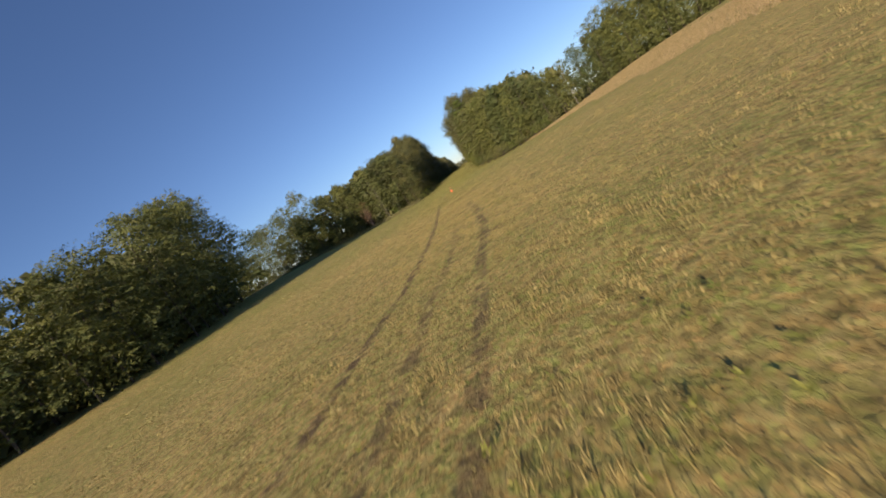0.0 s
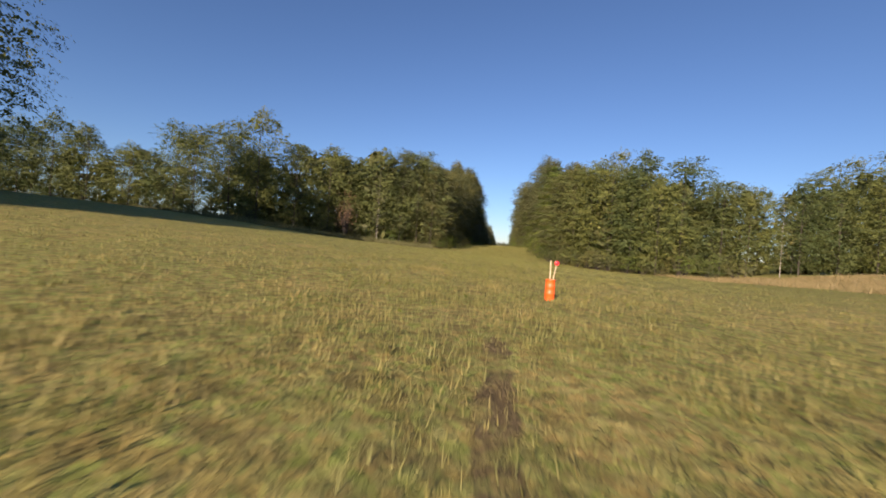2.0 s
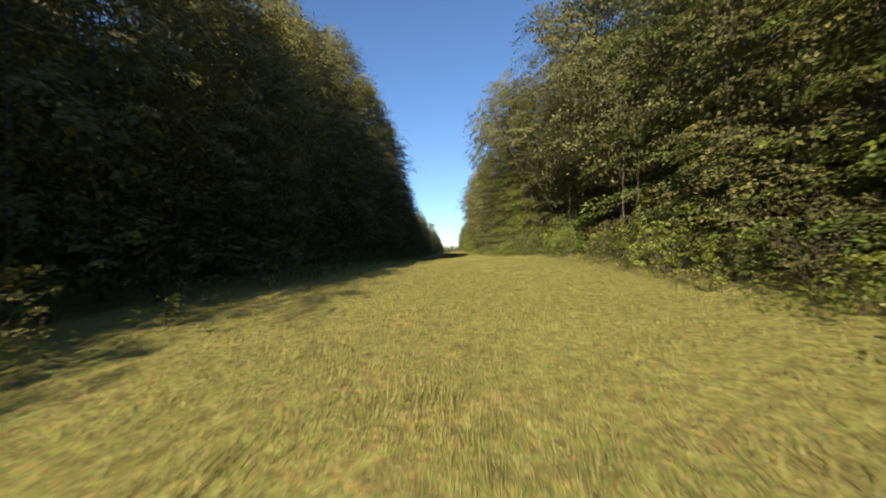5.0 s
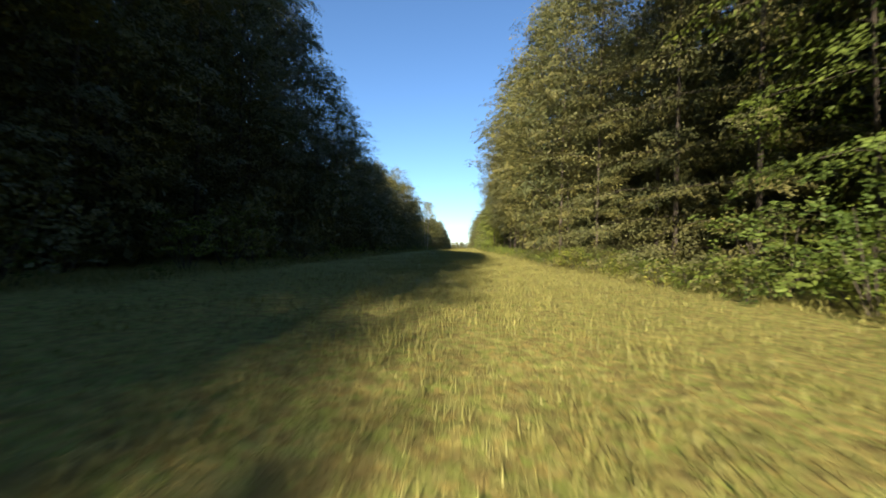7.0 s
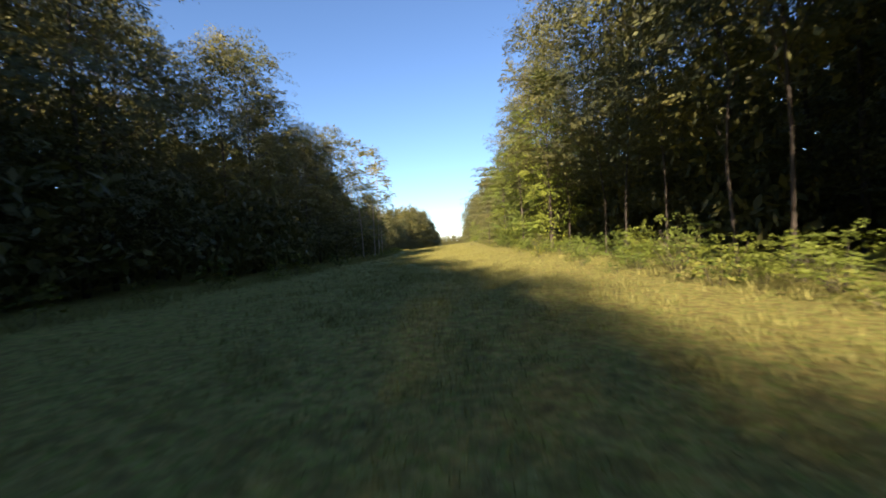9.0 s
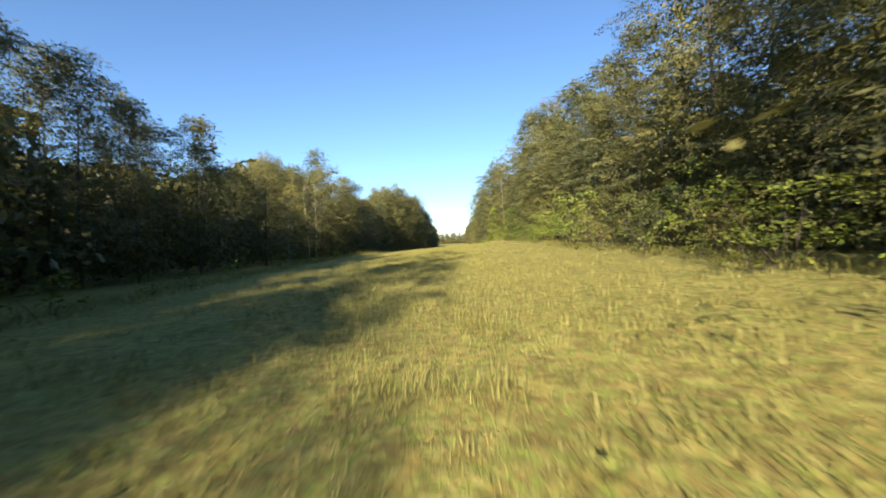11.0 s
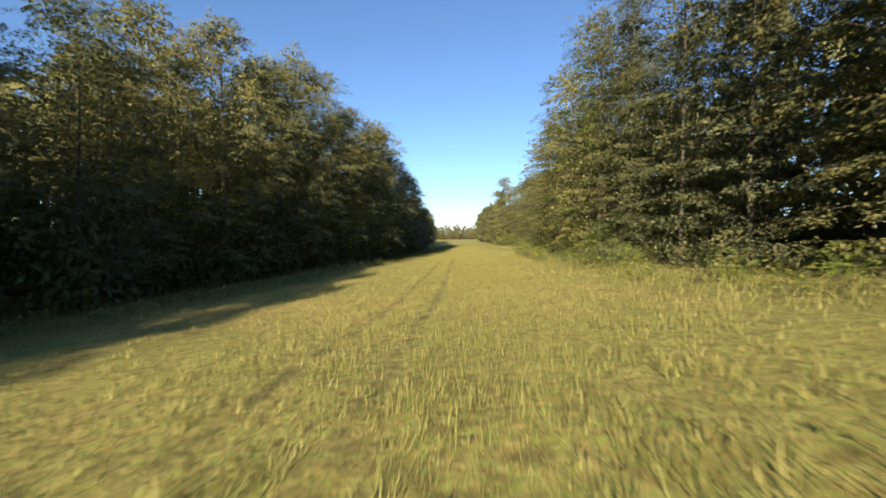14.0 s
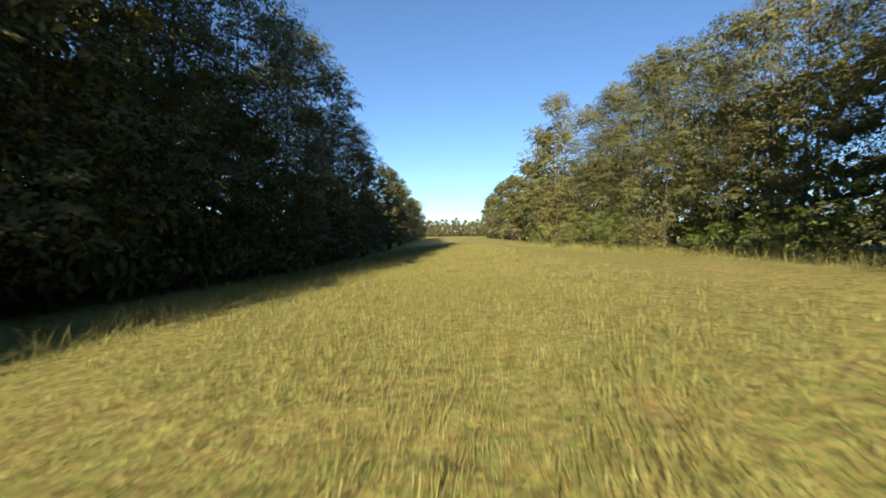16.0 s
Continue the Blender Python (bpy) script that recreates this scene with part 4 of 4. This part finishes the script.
# ---- the marker in the field ----
def lathe(profile, sides=28):
    vs, fs = [], []
    for r_, z_ in profile:
        for k in range(sides):
            a = 2 * math.pi * k / sides
            vs.append((r_ * math.cos(a), r_ * math.sin(a), z_))
    for i in range(len(profile) - 1):
        for k in range(sides):
            k2 = (k + 1) % sides
            fs.append((i * sides + k, i * sides + k2, (i + 1) * sides + k2, (i + 1) * sides + k))
    return vs, fs


def box_mesh(name, sx, sy, sz, material, bevel=0.004):
    bm = bmesh.new()
    bmesh.ops.create_cube(bm, size=1.0)
    bmesh.ops.scale(bm, vec=(sx, sy, sz), verts=bm.verts)
    bmesh.ops.bevel(bm, geom=bm.edges[:], offset=bevel, segments=2, affect="EDGES")
    me = bpy.data.meshes.new(name)
    bm.to_mesh(me)
    bm.free()
    me.materials.append(material)
    return me


def marker_tub(x, y):
    root = new("marker_tub")
    root.location = (x, y, float(ground_z(x, y)) - 0.015)
    prof = [(0.001, 0.0), (0.076, 0.0), (0.080, 0.01), (0.079, 0.10), (0.083, 0.105), (0.083, 0.115), (0.078, 0.12), (0.077, 0.21), (0.081, 0.215), (0.081, 0.225), (0.076, 0.23), (0.075, 0.315), (0.080, 0.32), (0.080, 0.335), (0.073, 0.338), (0.070, 0.30), (0.001, 0.30)]
    part("body", mesh_from("body", *lathe(prof), M_ORANGE, True), root)
    s1 = part("stake", box_mesh("stake", 0.016, 0.016, 0.64, M_STAKE, 0.002), root, "bare wooden stake")
    s1.location, s1.rotation_euler = (-0.012, 0.0, 0.32), (0.0, radians(-1.0), 0.0)
    s2 = part("stake", box_mesh("stake", 0.013, 0.013, 0.60, M_STAKE, 0.002), root, "bare wooden stake")
    s2.location, s2.rotation_euler = (0.035, 0.012, 0.30), (0.0, radians(8), 0.0)
    plate = part("sign_plate", box_mesh("sign_plate", 0.062, 0.006, 0.062, M_WHITE, 0.0015), root, "small white plate")
    plate.location = (0.078, -0.002, 0.60)
    dv, df = lathe([(0.001, -0.003), (0.036, -0.003), (0.038, 0.0), (0.036, 0.003), (0.001, 0.003)], 24)
    disc = part("red_disc", mesh_from("red_disc", dv, df, M_RED), plate, "round red spot")
    disc.rotation_euler, disc.location = (radians(90), 0, 0), (0, -0.0065, 0)
    tagged(root, "small orange plastic marker tub with two wooden stakes and red sign", "marker")


marker_tub(-3.45, 68.3)
